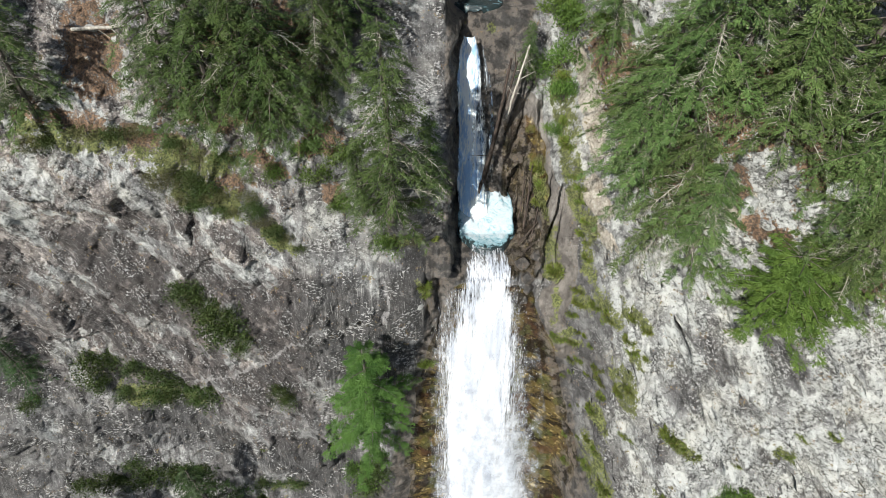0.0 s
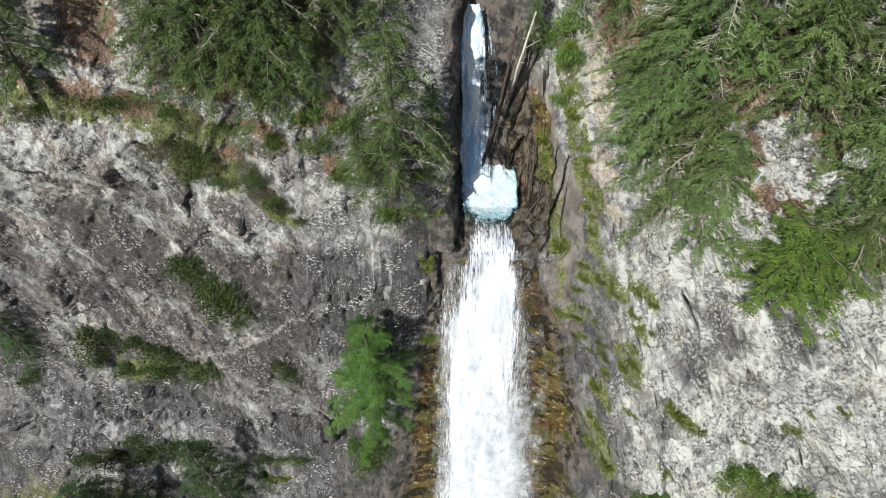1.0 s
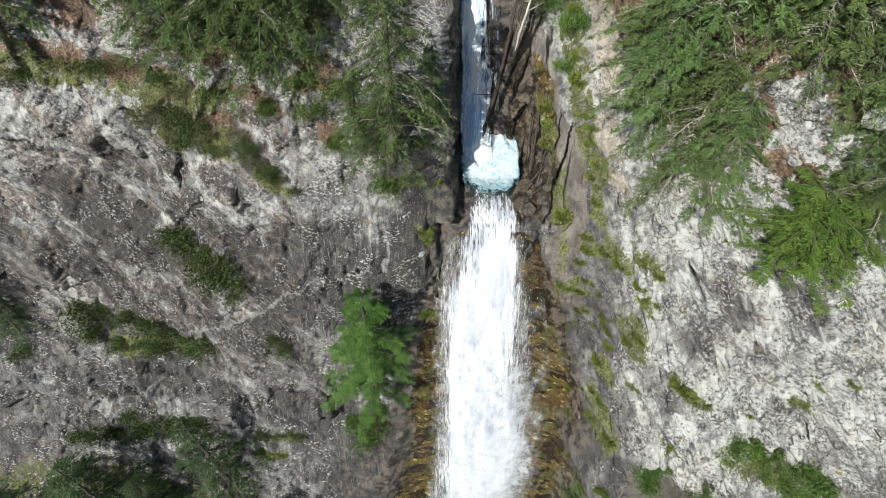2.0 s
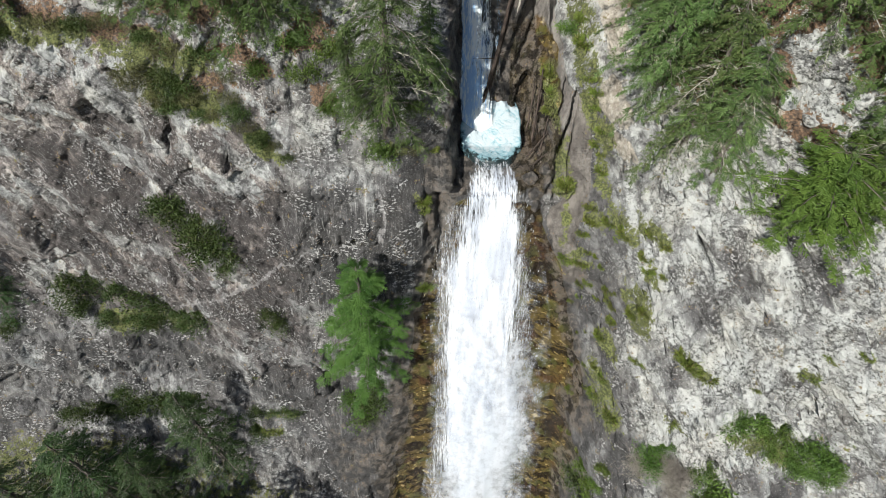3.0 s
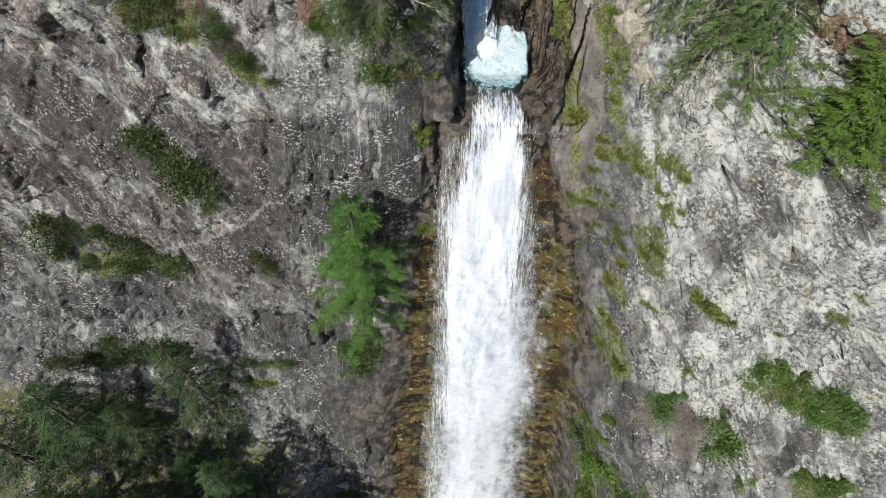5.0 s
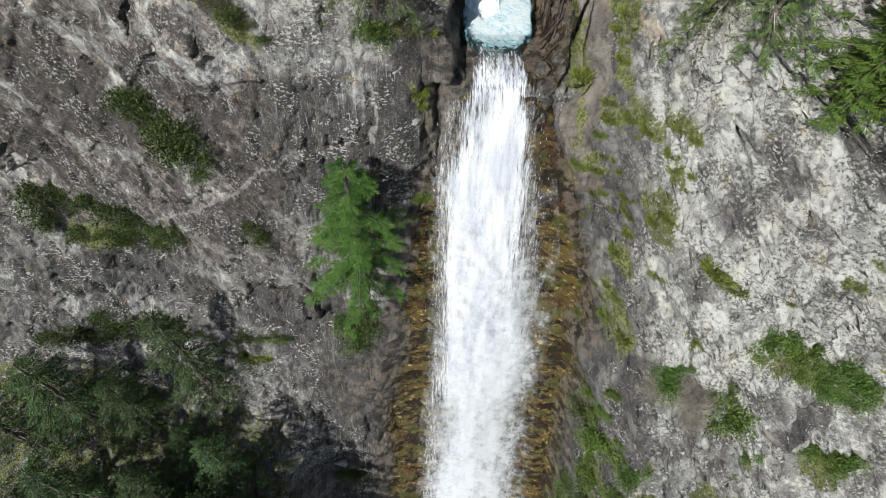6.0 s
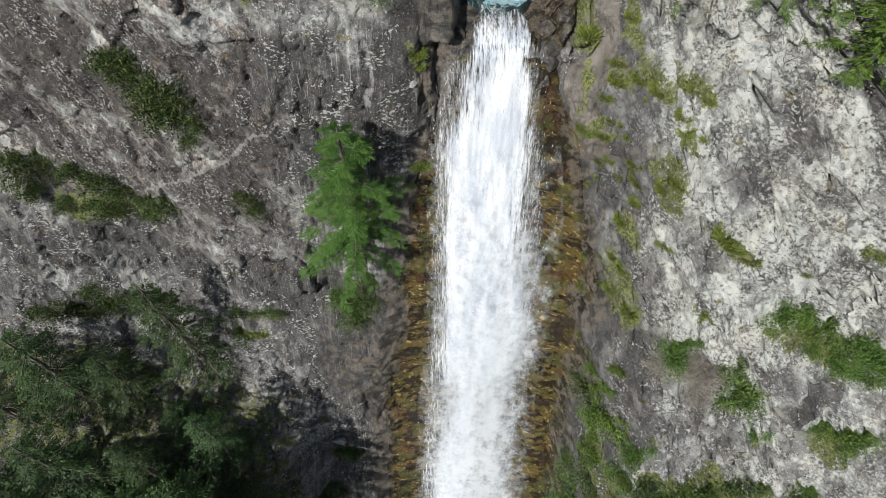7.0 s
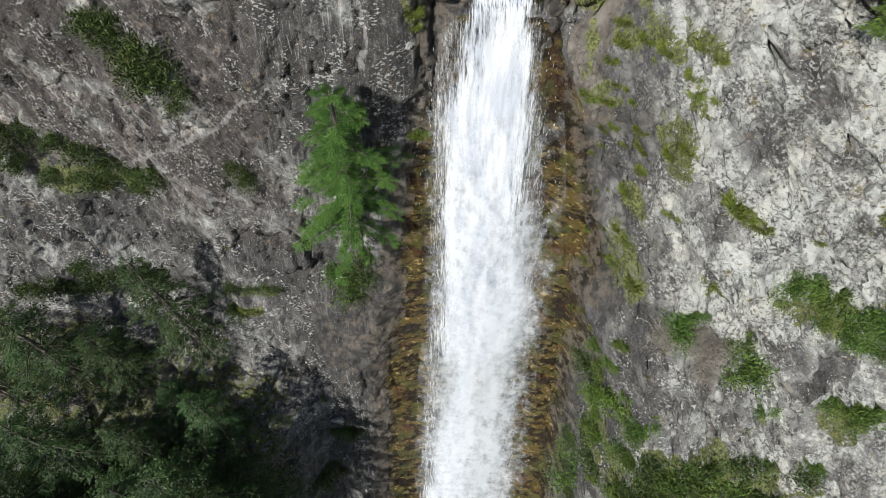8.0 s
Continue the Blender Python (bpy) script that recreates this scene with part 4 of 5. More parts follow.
def upper_basin(x, y):
    d = np.hypot((x - 1.9) / 2.2, (y - 37.0) / 2.4) + 0.1 * fractal(x, y, 2, 511)
    return ramp(1.08, 0.98, d), 0.75 * ramp(35.8, 37.2, y) * ramp(0.4, 1.0, x)


upper = new("upper_pool", pool_mesh("upper_pool", -0.3, 4.2, 34.5, 39.5, 36.35, 0.3, 513, upper_basin))
upper.data.materials.append(POOL)
tagged(upper, "dark upper pool with a white splash at its head", "pool")

# ---- plants ----
def leaves(centre, along, length, width, rng, up=None):
    """Pointed leaves, one quad each, from arrays of places, directions and sizes; up: the way they face, if they lie flat."""
    along = along / (np.linalg.norm(along, axis=1, keepdims=True) + 1e-9)
    flat = np.cross(along, rng.normal(0, 1, along.shape) if up is None else up + rng.normal(0, 0.35, along.shape))
    flat = flat / (np.linalg.norm(flat, axis=1, keepdims=True) + 1e-9)
    length, width = length[:, None], width[:, None]
    quad = np.stack([centre, centre + along * length * 0.45 + flat * width, centre + along * length, centre + along * length * 0.45 - flat * width], 1)
    return quad.reshape(-1, 3)


def leaf_mesh(name, quads, tones):
    """All the leaves of one plant as one mesh; tones: how light each spray or clump is, from dark (0) to light (1)."""
    v = np.concatenate(quads)
    me = mesh_from_arrays(name, v, np.arange(len(v)).reshape(-1, 4))
    lighter = np.concatenate([np.full(len(q), t, np.float32) for q, t in zip(quads, tones)])
    me.attributes.new("lighter", "FLOAT", "POINT").data.foreach_set("value", lighter)
    return me


def tube(points, radii, sides=6):
    """A tapered tube along points: its places and quads."""
    pts, rad = np.asarray(points, float), np.asarray(radii, float)
    d = np.gradient(pts, axis=0)
    d /= np.linalg.norm(d, axis=1, keepdims=True) + 1e-9
    ref = np.where(np.abs(d[:, 2:3]) < 0.9, np.array([[0, 0, 1.0]]), np.array([[1.0, 0, 0]]))
    a = np.cross(d, ref)
    a /= np.linalg.norm(a, axis=1, keepdims=True) + 1e-9
    b = np.cross(d, a)
    ang = np.linspace(0, 2 * np.pi, sides, endpoint=False)
    ring = pts[:, None] + rad[:, None, None] * (np.cos(ang)[None, :, None] * a[:, None] + np.sin(ang)[None, :, None] * b[:, None])
    n, faces = len(pts), []
    i = np.arange(sides)
    for k in range(n - 1):
        faces.append(np.stack([k * sides + i, k * sides + (i + 1) % sides, (k + 1) * sides + (i + 1) % sides, (k + 1) * sides + i], 1))
    return ring.reshape(-1, 3), np.concatenate(faces)


def tubes_mesh(name, tubes):
    v, f, n = [], [], 0
    for points, faces in tubes:
        v.append(points)
        f.append(faces + n)
        n += len(points)
    return smooth(mesh_from_arrays(name, np.concatenate(v), np.concatenate(f)))


def conifer(name, seed, height, radius, droop, limbs, leaf, needles, top_heavy=0.0, lean=0.0, dead=0.15, fine=16, slim=0.020):
    """A conifer: a tapered trunk with limbs, and sprays of needles along drooping twigs. Its foot is the origin."""
    rng = np.random.default_rng(seed)
    tree = new(name)
    s = np.linspace(0, 1, 12)
    bend = np.stack([lean * height * s**1.6 + 0.1 * np.sin(3 * s), -0.06 * height * s * (1 - s) - 0.02 * height * s, height * s - 0.4], -1)
    dry, tones = [], []
    wood = [tube(bend, 0.022 * height * (1 - s) ** 0.8 + 0.015, 8)]
    quads = []
    for k in range(limbs):
        h = (0.10 + 0.89 * ((k + rng.random()) / limbs) ** 0.9)
        base = np.array([np.interp(h, s, bend[:, 0]), np.interp(h, s, bend[:, 1]), height * h - 0.4])
        shape = (1 - h) ** (0.75 - 0.35 * top_heavy) * (0.55 + 0.45 * min(1, h / 0.25)) + 0.05
        reach = radius * shape * rng.uniform(0.5, 1.15)
        az = k * 2.39996 + rng.normal(0, 0.35)
        out = np.array([math.cos(az), math.sin(az), 0])
        cross = np.array([-out[1], out[0], 0])
        q = np.linspace(0, 1, 6)
        rise = rng.uniform(0.05, 0.35) * (0.4 + h)
        limb = base + out * (reach * q)[:, None] + np.array([0, 0, 1.0]) * (reach * (rise * q - (droop + rng.normal(0, 0.08)) * q**2))[:, None] + cross * (reach * rng.normal(0, 0.08) * q**2)[:, None]
        bare = rng.random() < dead
        (dry if bare else wood).append(tube(limb[::2] if k % 3 else limb, (0.014 * reach * (1 - q) + 0.008)[::2] if k % 3 else 0.014 * reach * (1 - q) + 0.008, 3))
        young = rng.uniform(-0.22, 0.22)
        twigs = int(9 + 9.0 * reach)
        for j in range(twigs):
            f = rng.uniform(0.12, 1.0)
            p = np.array([np.interp(f, q, limb[:, i]) for i in range(3)])
            side_way = rng.choice([-1, 1])
            way = out * rng.uniform(0.3, 0.9) + cross * side_way * rng.uniform(0.3, 1.0) + np.array([0, 0, -droop * rng.uniform(0.1, 1.0) + 0.12])
            way /= np.linalg.norm(way)
            tl = rng.uniform(0.45, 1.0) * (0.17 * radius * (1.15 - 0.65 * f)) + 0.12
            if bare:
                end = p + way * tl
                dry.append(tube([p, (p + end) / 2 + rng.normal(0, 0.05, 3), end], [0.013, 0.009, 0.005], 3))
                if rng.random() < 0.55:
                    continue
            # one frond: needles combed to both sides of the twig, shorter towards its tip
            n = max(6, int(tl * fine * (0.4 if bare else 1.0)))
            g = (np.arange(n) + rng.random(n)) / n
            sag = np.stack([0 * g, 0 * g, -0.30 * droop * tl * g**2], -1)
            c = p + way * (tl * g)[:, None] + sag + rng.normal(0, 0.018, (n, 3))
            comb = np.cross(way, np.array([0, 0, 1.0]))
            d = way * rng.uniform(0.6, 1.0) + comb * (rng.choice([-1, 1], n) * rng.uniform(0.35, 0.95, n))[:, None] + rng.normal(0, 0.13, (n, 3)) + np.array([0, 0, -0.15])
            quads.append(leaves(c, d, leaf * (1.25 - 0.65 * g) * rng.uniform(0.75, 1.25, n), slim * rng.uniform(0.75, 1.25, n), rng, np.cross(comb, way)))
            # new growth lightens limb ends; darker inner sprays also paint shade inside the crown
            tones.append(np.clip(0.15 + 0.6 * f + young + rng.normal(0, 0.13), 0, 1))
    trunk = part("trunk", tubes_mesh("trunk", wood), BARK, tree)
    if dry:
        tagged(part("dry_wood", tubes_mesh("dry_wood", dry), GREY_WOOD, trunk, "bare bleached twigs"), kind="stuff")
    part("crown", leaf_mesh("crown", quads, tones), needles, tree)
    return tree


def shrub(name, seed, radius, height, count, leaf, foliage, stems=9, spread=1.0, upward=0.3, twig=BARK, ragged=0.3, wide=0.24):
    """A low bush: stems from one foot, and leaves in clumps over an uneven dome."""
    rng = np.random.default_rng(seed)
    bush = new(name)
    wood, quads, tones = [], [], []
    clumps = max(10, stems * 3)
    for k in range(clumps):
        az, up = rng.uniform(0, 2 * np.pi), rng.uniform(0.0, 1.0) ** 0.7
        rr = radius * rng.uniform(0.45, 1.0) * math.cos(up * 1.25)
        tip = np.array([rr * math.cos(az) * spread, rr * math.sin(az), height * (0.15 + 0.85 * math.sin(up * 1.4)) * rng.uniform(1 - ragged, 1.1)])
        if k % 3 == 0:
            wood.append(tube([(0, 0, -0.3), tip * 0.5 + np.array([0, 0, 0.06]), tip], [0.03 * radius + 0.008, 0.016, 0.005], 4))
        n = int(count / clumps)
        c = tip + rng.normal(0, 1, (n, 3)) * radius * np.array([0.22, 0.22, 0.16])
        d = rng.normal(0, 0.6, (n, 3)) + tip / (np.linalg.norm(tip) + 1e-6) * 0.5 + np.array([0, 0, upward])
        quads.append(leaves(c, d, leaf * rng.uniform(0.6, 1.4, n), leaf * wide * rng.uniform(0.67, 1.33, n), rng))
        # clumps get lighter towards the top of the bush
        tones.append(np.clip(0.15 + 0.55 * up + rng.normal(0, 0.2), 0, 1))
    part("stems", tubes_mesh("stems", wood), twig, bush)
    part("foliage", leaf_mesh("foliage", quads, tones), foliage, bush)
    return bush


def tuft(name, seed, radius, blades, length, material):
    """A cushion of grass: blades that rise and hang over."""
    rng = np.random.default_rng(seed)
    az, r = rng.uniform(0, 2 * np.pi, blades), radius * np.sqrt(rng.random(blades))
    foot = np.stack([r * np.cos(az), r * np.sin(az), rng.uniform(-0.1, 0.08, blades)], -1)
    way = np.stack([0.6 * np.cos(az), 0.6 * np.sin(az) - 0.35, rng.uniform(0.2, 1.0, blades)], -1) + rng.normal(0, 0.3, (blades, 3))
    ob = new(name, leaf_mesh(name, [leaves(foot, way, length * rng.uniform(0.5, 1.3, blades), length * rng.uniform(0.05, 0.10, blades), rng)], [0.5]))
    ob.data.materials.append(material)
    return ob


USED = set()


def stand(proto, place, turn=0.0, size=1.0, tip=(0.0, 0.0)):
    """Stands the plant at a place: the first time the plant itself, then copies of it."""
    m = Matrix.Translation(place) @ Euler((radians(tip[0]), radians(tip[1]), radians(turn))).to_matrix().to_4x4() @ Matrix.Scale(size, 4)
    if proto.name not in USED:
        USED.add(proto.name)
        proto.matrix_basis = m
        return proto
    return copy_thing(proto, m @ Matrix.Diagonal((1 / proto.scale.x, 1 / proto.scale.y, 1 / proto.scale.z, 1)))

# ---- trees ----
HEMLOCK_A = conifer("hemlock_tree", 11, 10.0, 4.5, 0.6, 66, 0.20, NEEDLES, 1.0, 0.0, 0.14, 28, 0.024)
HEMLOCK_B = conifer("hemlock_tree", 12, 9.0, 4.2, 0.7, 62, 0.20, NEEDLES, 1.1, 0.05, 0.16, 28, 0.024)
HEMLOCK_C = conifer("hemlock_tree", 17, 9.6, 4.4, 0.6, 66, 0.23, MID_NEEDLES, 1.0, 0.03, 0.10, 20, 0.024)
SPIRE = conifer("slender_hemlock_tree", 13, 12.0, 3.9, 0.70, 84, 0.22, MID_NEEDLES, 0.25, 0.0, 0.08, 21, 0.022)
DARK_A = conifer("spruce_tree", 14, 11.0, 3.3, 0.45, 60, 0.17, DARK_NEEDLES, 0.2, 0.0, 0.02, 19, 0.024)
DARK_B = conifer("spruce_tree", 15, 9.0, 3.7, 0.4, 56, 0.17, DARK_NEEDLES, 0.4, 0.0, 0.02, 19, 0.024)
LARCH_TREE = conifer("larch_tree", 16, 11.5, 4.0, 0.30, 58, 0.26, LARCH, 0.4, 0.01, 0.0, 54, 0.013)

TOP_LABEL = "green hemlock tree with drooping sprays on the forest edge"
for proto, x, z, turn, size, lean in [
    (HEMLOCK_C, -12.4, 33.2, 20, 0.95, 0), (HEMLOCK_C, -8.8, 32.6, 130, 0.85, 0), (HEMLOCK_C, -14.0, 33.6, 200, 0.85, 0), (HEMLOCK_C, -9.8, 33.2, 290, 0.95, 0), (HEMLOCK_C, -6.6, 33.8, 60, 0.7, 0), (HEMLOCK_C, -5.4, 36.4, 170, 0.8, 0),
    (HEMLOCK_B, 11.0, 29.9, 45, 0.8, 0), (HEMLOCK_B, 9.8, 31.2, 200, 0.62, 0), (HEMLOCK_A, 11.8, 30.1, 140, 0.6, 0), (HEMLOCK_A, 10.3, 32.3, 310, 0.7, 0), (HEMLOCK_A, 9.8, 32.6, 160, 0.7, -4), (HEMLOCK_A, 11.8, 35.2, 250, 0.9, 0), (HEMLOCK_B, 12.6, 37.2, 90, 0.8, 0),
    (HEMLOCK_A, 14.0, 37.4, 15, 0.9, 0), (HEMLOCK_A, 16.2, 37.2, 310, 0.9, 0), (HEMLOCK_B, 17.0, 34.8, 210, 0.75, 0), (HEMLOCK_A, 15.9, 35.2, 75, 0.6, 0), (HEMLOCK_B, 17.2, 33.0, 150, 0.55, 0), (HEMLOCK_A, 14.3, 35.8, 230, 0.65, 0),
    (HEMLOCK_A, 10.7, 34.2, 70, 0.7, -6), (HEMLOCK_B, 16.8, 31.4, 0, 0.55, 0), (HEMLOCK_A, 18.0, 31.8, 100, 0.65, 0), (HEMLOCK_B, 18.2, 36.0, 180, 0.9, 0), (HEMLOCK_A, 9.4, 35.6, 270, 0.6, 0),
]:
    tagged(stand(proto, rest(x, z, 0.2), turn, size, (0, lean)), TOP_LABEL, "tree", "hemlocks along the cliff top")
for proto, x, z, turn, size in [(HEMLOCK_B, -21.9, 33.6, 0, 0.75), (DARK_B, -24.6, 33.0, 150, 0.8), (DARK_A, -24.4, 36.0, 50, 0.8)]:
    tagged(stand(proto, rest(x, z, 0.2), turn, size), "dark spruce tree on the upper ledge of the cliff", "tree", "spruces on the upper ledge")
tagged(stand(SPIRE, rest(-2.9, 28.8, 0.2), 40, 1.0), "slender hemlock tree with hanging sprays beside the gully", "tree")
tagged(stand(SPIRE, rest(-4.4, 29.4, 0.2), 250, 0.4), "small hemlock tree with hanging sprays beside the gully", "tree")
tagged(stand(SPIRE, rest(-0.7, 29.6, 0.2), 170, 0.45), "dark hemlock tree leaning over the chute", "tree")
tagged(stand(LARCH_TREE, rest(-4.6, 13.2, 0.2), 0, 1.0), "bright green larch tree growing out of the slab beside the fall", "tree")
tagged(stand(SPIRE, rest(5.3, 32.6, 0.2), 300, 0.33), "small grey-green hemlock tree leaning over the gully", "tree")
LOW_LABEL = "dark green spruce tree rising from below the slab"
for proto, x, z, turn, size in [
    (DARK_A, -16.2, 3.4, 0, 1.12), (DARK_B, -24.4, 2.0, 60, 1.25), (DARK_A, -19.0, -1.5, 140, 0.9), (DARK_A, -23.4, -3.0, 200, 1.3), (DARK_B, -15.0, -3.4, 30, 1.5), (HEMLOCK_C, -19.6, -5.0, 280, 1.4),
    (DARK_B, -13.6, -5.0, 100, 1.4), (DARK_A, -28.2, 2.0, 20, 1.2), (DARK_B, -21.0, 1.6, 170, 0.9), (HEMLOCK_C, -25.0, -6.5, 300, 1.6), (DARK_B, -17.2, -0.2, 210, 0.7),
    (DARK_A, -21.6, -1.0, 330, 1.2), (DARK_B, -26.4, -1.0, 110, 1.4), (DARK_B, -17.4, -3.6, 250, 1.3), (DARK_A, -14.8, -1.2, 75, 0.9), (HEMLOCK_C, -22.2, -8.0, 190, 1.6), (HEMLOCK_C, -18.0, -8.0, 10, 1.5), (HEMLOCK_C, -13.6, -8.4, 135, 1.5),
]:
    tagged(stand(proto, rest(x, z, 0.2), turn, size), LOW_LABEL, "tree", "spruces below the slab")
tagged(stand(DARK_B, rest(-28.4, 16.0, 0.2), 40, 0.6), "small dark spruce tree on the slab's side", "tree")

# ---- bushes ----
BUSH_TREE = conifer("young_hemlock", 21, 4.6, 3.4, 0.30, 74, 0.24, BROADLEAF, 1.6, 0.0, 0.04, 24, 0.026)
JUNI_A = shrub("juniper_shrub", 22, 1.0, 0.8, 1750, 0.16, JUNIPER, wide=0.16)
JUNI_B = shrub("juniper_shrub", 23, 1.0, 0.65, 1750, 0.16, JUNIPER, 10, 1.3, wide=0.16)
GREEN_A = shrub("green_shrub", 24, 1.0, 0.9, 1750, 0.16, BROADLEAF, wide=0.16)
GREEN_B = shrub("green_shrub", 25, 1.0, 0.7, 1750, 0.16, BROADLEAF, 10, 1.3, wide=0.16)
FRESH_A = shrub("leafy_shrub", 30, 1.0, 0.9, 2100, 0.16, FRESH, wide=0.2)
FRESH_B = shrub("leafy_shrub", 31, 1.0, 0.75, 2100, 0.16, FRESH, 10, 1.2, wide=0.2)
HEATH_A = shrub("heath_shrub", 26, 1.0, 0.45, 1900, 0.13, HEATH, 9, 1.3, wide=0.15)
TWIGGY = shrub("bare_shrub", 27, 1.0, 0.8, 6000, 0.26, BARE, 9, 1.2, 0.3, GREY_WOOD, 0.3, 0.025)
GRASS_A = tuft("grass_tuft", 28, 0.45, 700, 0.26, YELLOW)
GRASS_B = tuft("grass_tuft", 29, 0.42, 640, 0.21, YELLOW)


def scatter(protos, label, category, group, spots, sink=0.12, tip=0.0, fade=1.0):
    """Stands a bush on the rock at each spot (x, z, size)."""
    pick = random.Random(len(spots) * 7 + len(label))
    for k, (x, z, size) in enumerate(spots):
        x, z, size = x + pick.uniform(-0.22, 0.22), z + pick.uniform(-0.2, 0.2), size * pick.uniform(0.78, 1.18)
        tagged(stand(protos[k % len(protos)], rest(x, z, sink), pick.uniform(0, 360), size * fade, (tip + pick.uniform(-8, 8), pick.uniform(-8, 8))), label, category, group)


tagged(stand(BUSH_TREE, rest(15.2, 29.2, 0.2), 20, 0.95), "broad bright green bush hanging over the pale rock edge", "bush")
tagged(stand(BUSH_TREE, rest(16.4, 30.4, 0.2), 130, 0.7), "bright green bush on the rock edge", "bush")
scatter([JUNI_A, JUNI_B], "dark olive juniper shrub along a ledge of the slab", "shrub", "shrubs on the long ledge", [
    (-23.6, 17.4, 1.2), (-22.2, 17.6, 1.2), (-20.8, 17.3, 1.2), (-19.4, 16.7, 1.2), (-18.3, 15.9, 1.15), (-17.0, 15.5, 1.15), (-15.8, 15.6, 1.0),
    (-23.2, 16.2, 1.0), (-21.6, 15.5, 0.8), (-20.2, 15.0, 0.9), (-18.9, 15.0, 0.8), (-17.6, 14.8, 0.8)])
scatter([JUNI_B, JUNI_A], "dark green juniper shrub in a slanting cleft of the slab", "shrub", "shrubs in the slanting cleft", [
    (-15.6, 24.0, 1.0), (-14.9, 23.5, 1.1), (-14.2, 23.2, 1.15), (-13.5, 22.9, 1.15), (-12.9, 22.4, 1.1), (-12.6, 21.6, 0.9), (-12.5, 20.8, 0.7)])
scatter([JUNI_A, JUNI_B], "small dark juniper shrub on a ledge of the slab", "shrub", "single shrubs on the slab", [
    (-10.8, 17.3, 1.0), (-10.3, 16.4, 1.0), (-13.0, 8.5, 0.7), (-12.0, 8.6, 0.75), (-11.0, 8.8, 0.75), (-10.2, 9.1, 0.65), (-28.0, 14.9, 1.0), (-25.4, 7.6, 1.2), (-24.2, 7.2, 1.0),
    (-21.6, 8.3, 1.2), (-19.2, 8.7, 1.2), (-17.6, 8.3, 0.9), (-26.8, 7.4, 1.0), (-13.2, 6.4, 0.9), (-22.5, 9.2, 0.9)])
scatter([GREEN_A, JUNI_A], "olive shrub hanging below the larch", "shrub", "shrubs under the larch", [(-5.2, 9.6, 1.6), (-4.6, 10.4, 1.3), (-5.9, 10.2, 1.1), (-4.9, 8.8, 1.0), (-7.4, 12.3, 0.9), (-4.2, 11.6, 0.8)])
scatter([HEATH_A, JUNI_B], "brown heath cushion on the upper ledges", "shrub", "heath on the ledges", [
    (-10.2, 28.6, 0.8), (-9.6, 28.1, 0.8), (-9.0, 27.7, 0.75), (-8.3, 27.1, 0.6), (-15.4, 30.4, 0.95), (-14.3, 30.3, 0.95), (-12.6, 30.0, 0.95), (-13.7, 29.1, 0.8),
    (-22.5, 32.4, 0.95), (-21.2, 32.3, 0.95), (-19.4, 32.8, 0.9), (-18.0, 32.6, 0.9), (-16.6, 32.5, 0.8), (-15.1, 31.9, 0.95), (-13.6, 31.4, 0.95), (-12.0, 31.2, 0.95), (-15.6, 31.0, 0.9), (-12.6, 28.9, 0.8),
    (-11.5, 29.4, 0.7), (-23.3, 34.2, 0.9), (-10.8, 30.6, 0.8), (-2.4, 28.0, 0.8), (-1.8, 27.6, 0.7), (-13.1, 30.3, 0.9), (-11.3, 29.8, 0.9), (-10.5, 29.2, 0.8), (-14.6, 29.7, 0.9)], fade=0.85)
scatter([GREEN_A, GREEN_B], "fresh green shrub among the roots of the cliff-top trees", "shrub", "green shrubs at the cliff top", [
    (-7.8, 31.6, 1.1), (-7.0, 30.6, 0.9), (-5.5, 29.4, 0.8), (-5.9, 29.0, 0.7), (-3.0, 27.4, 0.85), (-5.6, 31.6, 0.9), (-9.4, 30.9, 0.8), (-1.5, 29.4, 0.8),
    (7.2, 32.2, 1.3), (7.8, 33.6, 1.4), (8.2, 35.2, 1.5), (7.0, 31.0, 0.9), (9.2, 36.2, 1.4), (7.0, 36.0, 1.2), (9.8, 33.8, 1.1), (6.2, 33.2, 0.8)])
scatter([GREEN_B, GREEN_A], "dense bright green shrub on a ledge of the pale buttress", "shrub", "shrubs on the buttress ledge", [
    (14.6, 18.6, 0.85), (15.6, 18.4, 0.9), (16.6, 18.1, 0.9), (17.6, 17.6, 0.9), (18.5, 17.2, 0.95), (19.5, 16.8, 0.95), (19.4, 15.9, 0.95), (20.3, 16.6, 0.8), (17.4, 17.0, 0.8), (18.6, 16.3, 0.85), (20.4, 15.7, 0.8)])
scatter([GREEN_A, GREEN_B], "green shrub in a hollow low on the buttress", "shrub", "low shrubs on the buttress", [
    (11.2, 16.1, 0.8), (12.2, 16.3, 0.8), (13.9, 14.9, 1.2), (14.4, 13.9, 1.2), (14.8, 13.2, 1.0), (13.6, 15.8, 0.9), (16.8, 10.9, 0.6), (16.5, 10.2, 0.6), (19.4, 12.2, 0.9), (20.4, 12.1, 1.1), (21.3, 12.0, 0.9),
    (10.8, 8.2, 0.9), (11.4, 8.4, 0.9)])
scatter([FRESH_A, FRESH_B], "fresh yellow-green leafy shrub beside the wet trough", "shrub", "leafy shrubs beside the fall", [
    (9.7, 7.6, 0.9), (9.9, 6.3, 1.0), (10.3, 7.2, 1.1), (10.2, 5.0, 1.0), (10.4, 9.4, 0.6), (9.4, 9.8, 0.75), (9.3, 11.0, 0.6), (9.9, 3.4, 0.9), (10.4, 1.2, 1.0), (11.0, 6.0, 0.8), (9.6, 12.6, 0.5)])
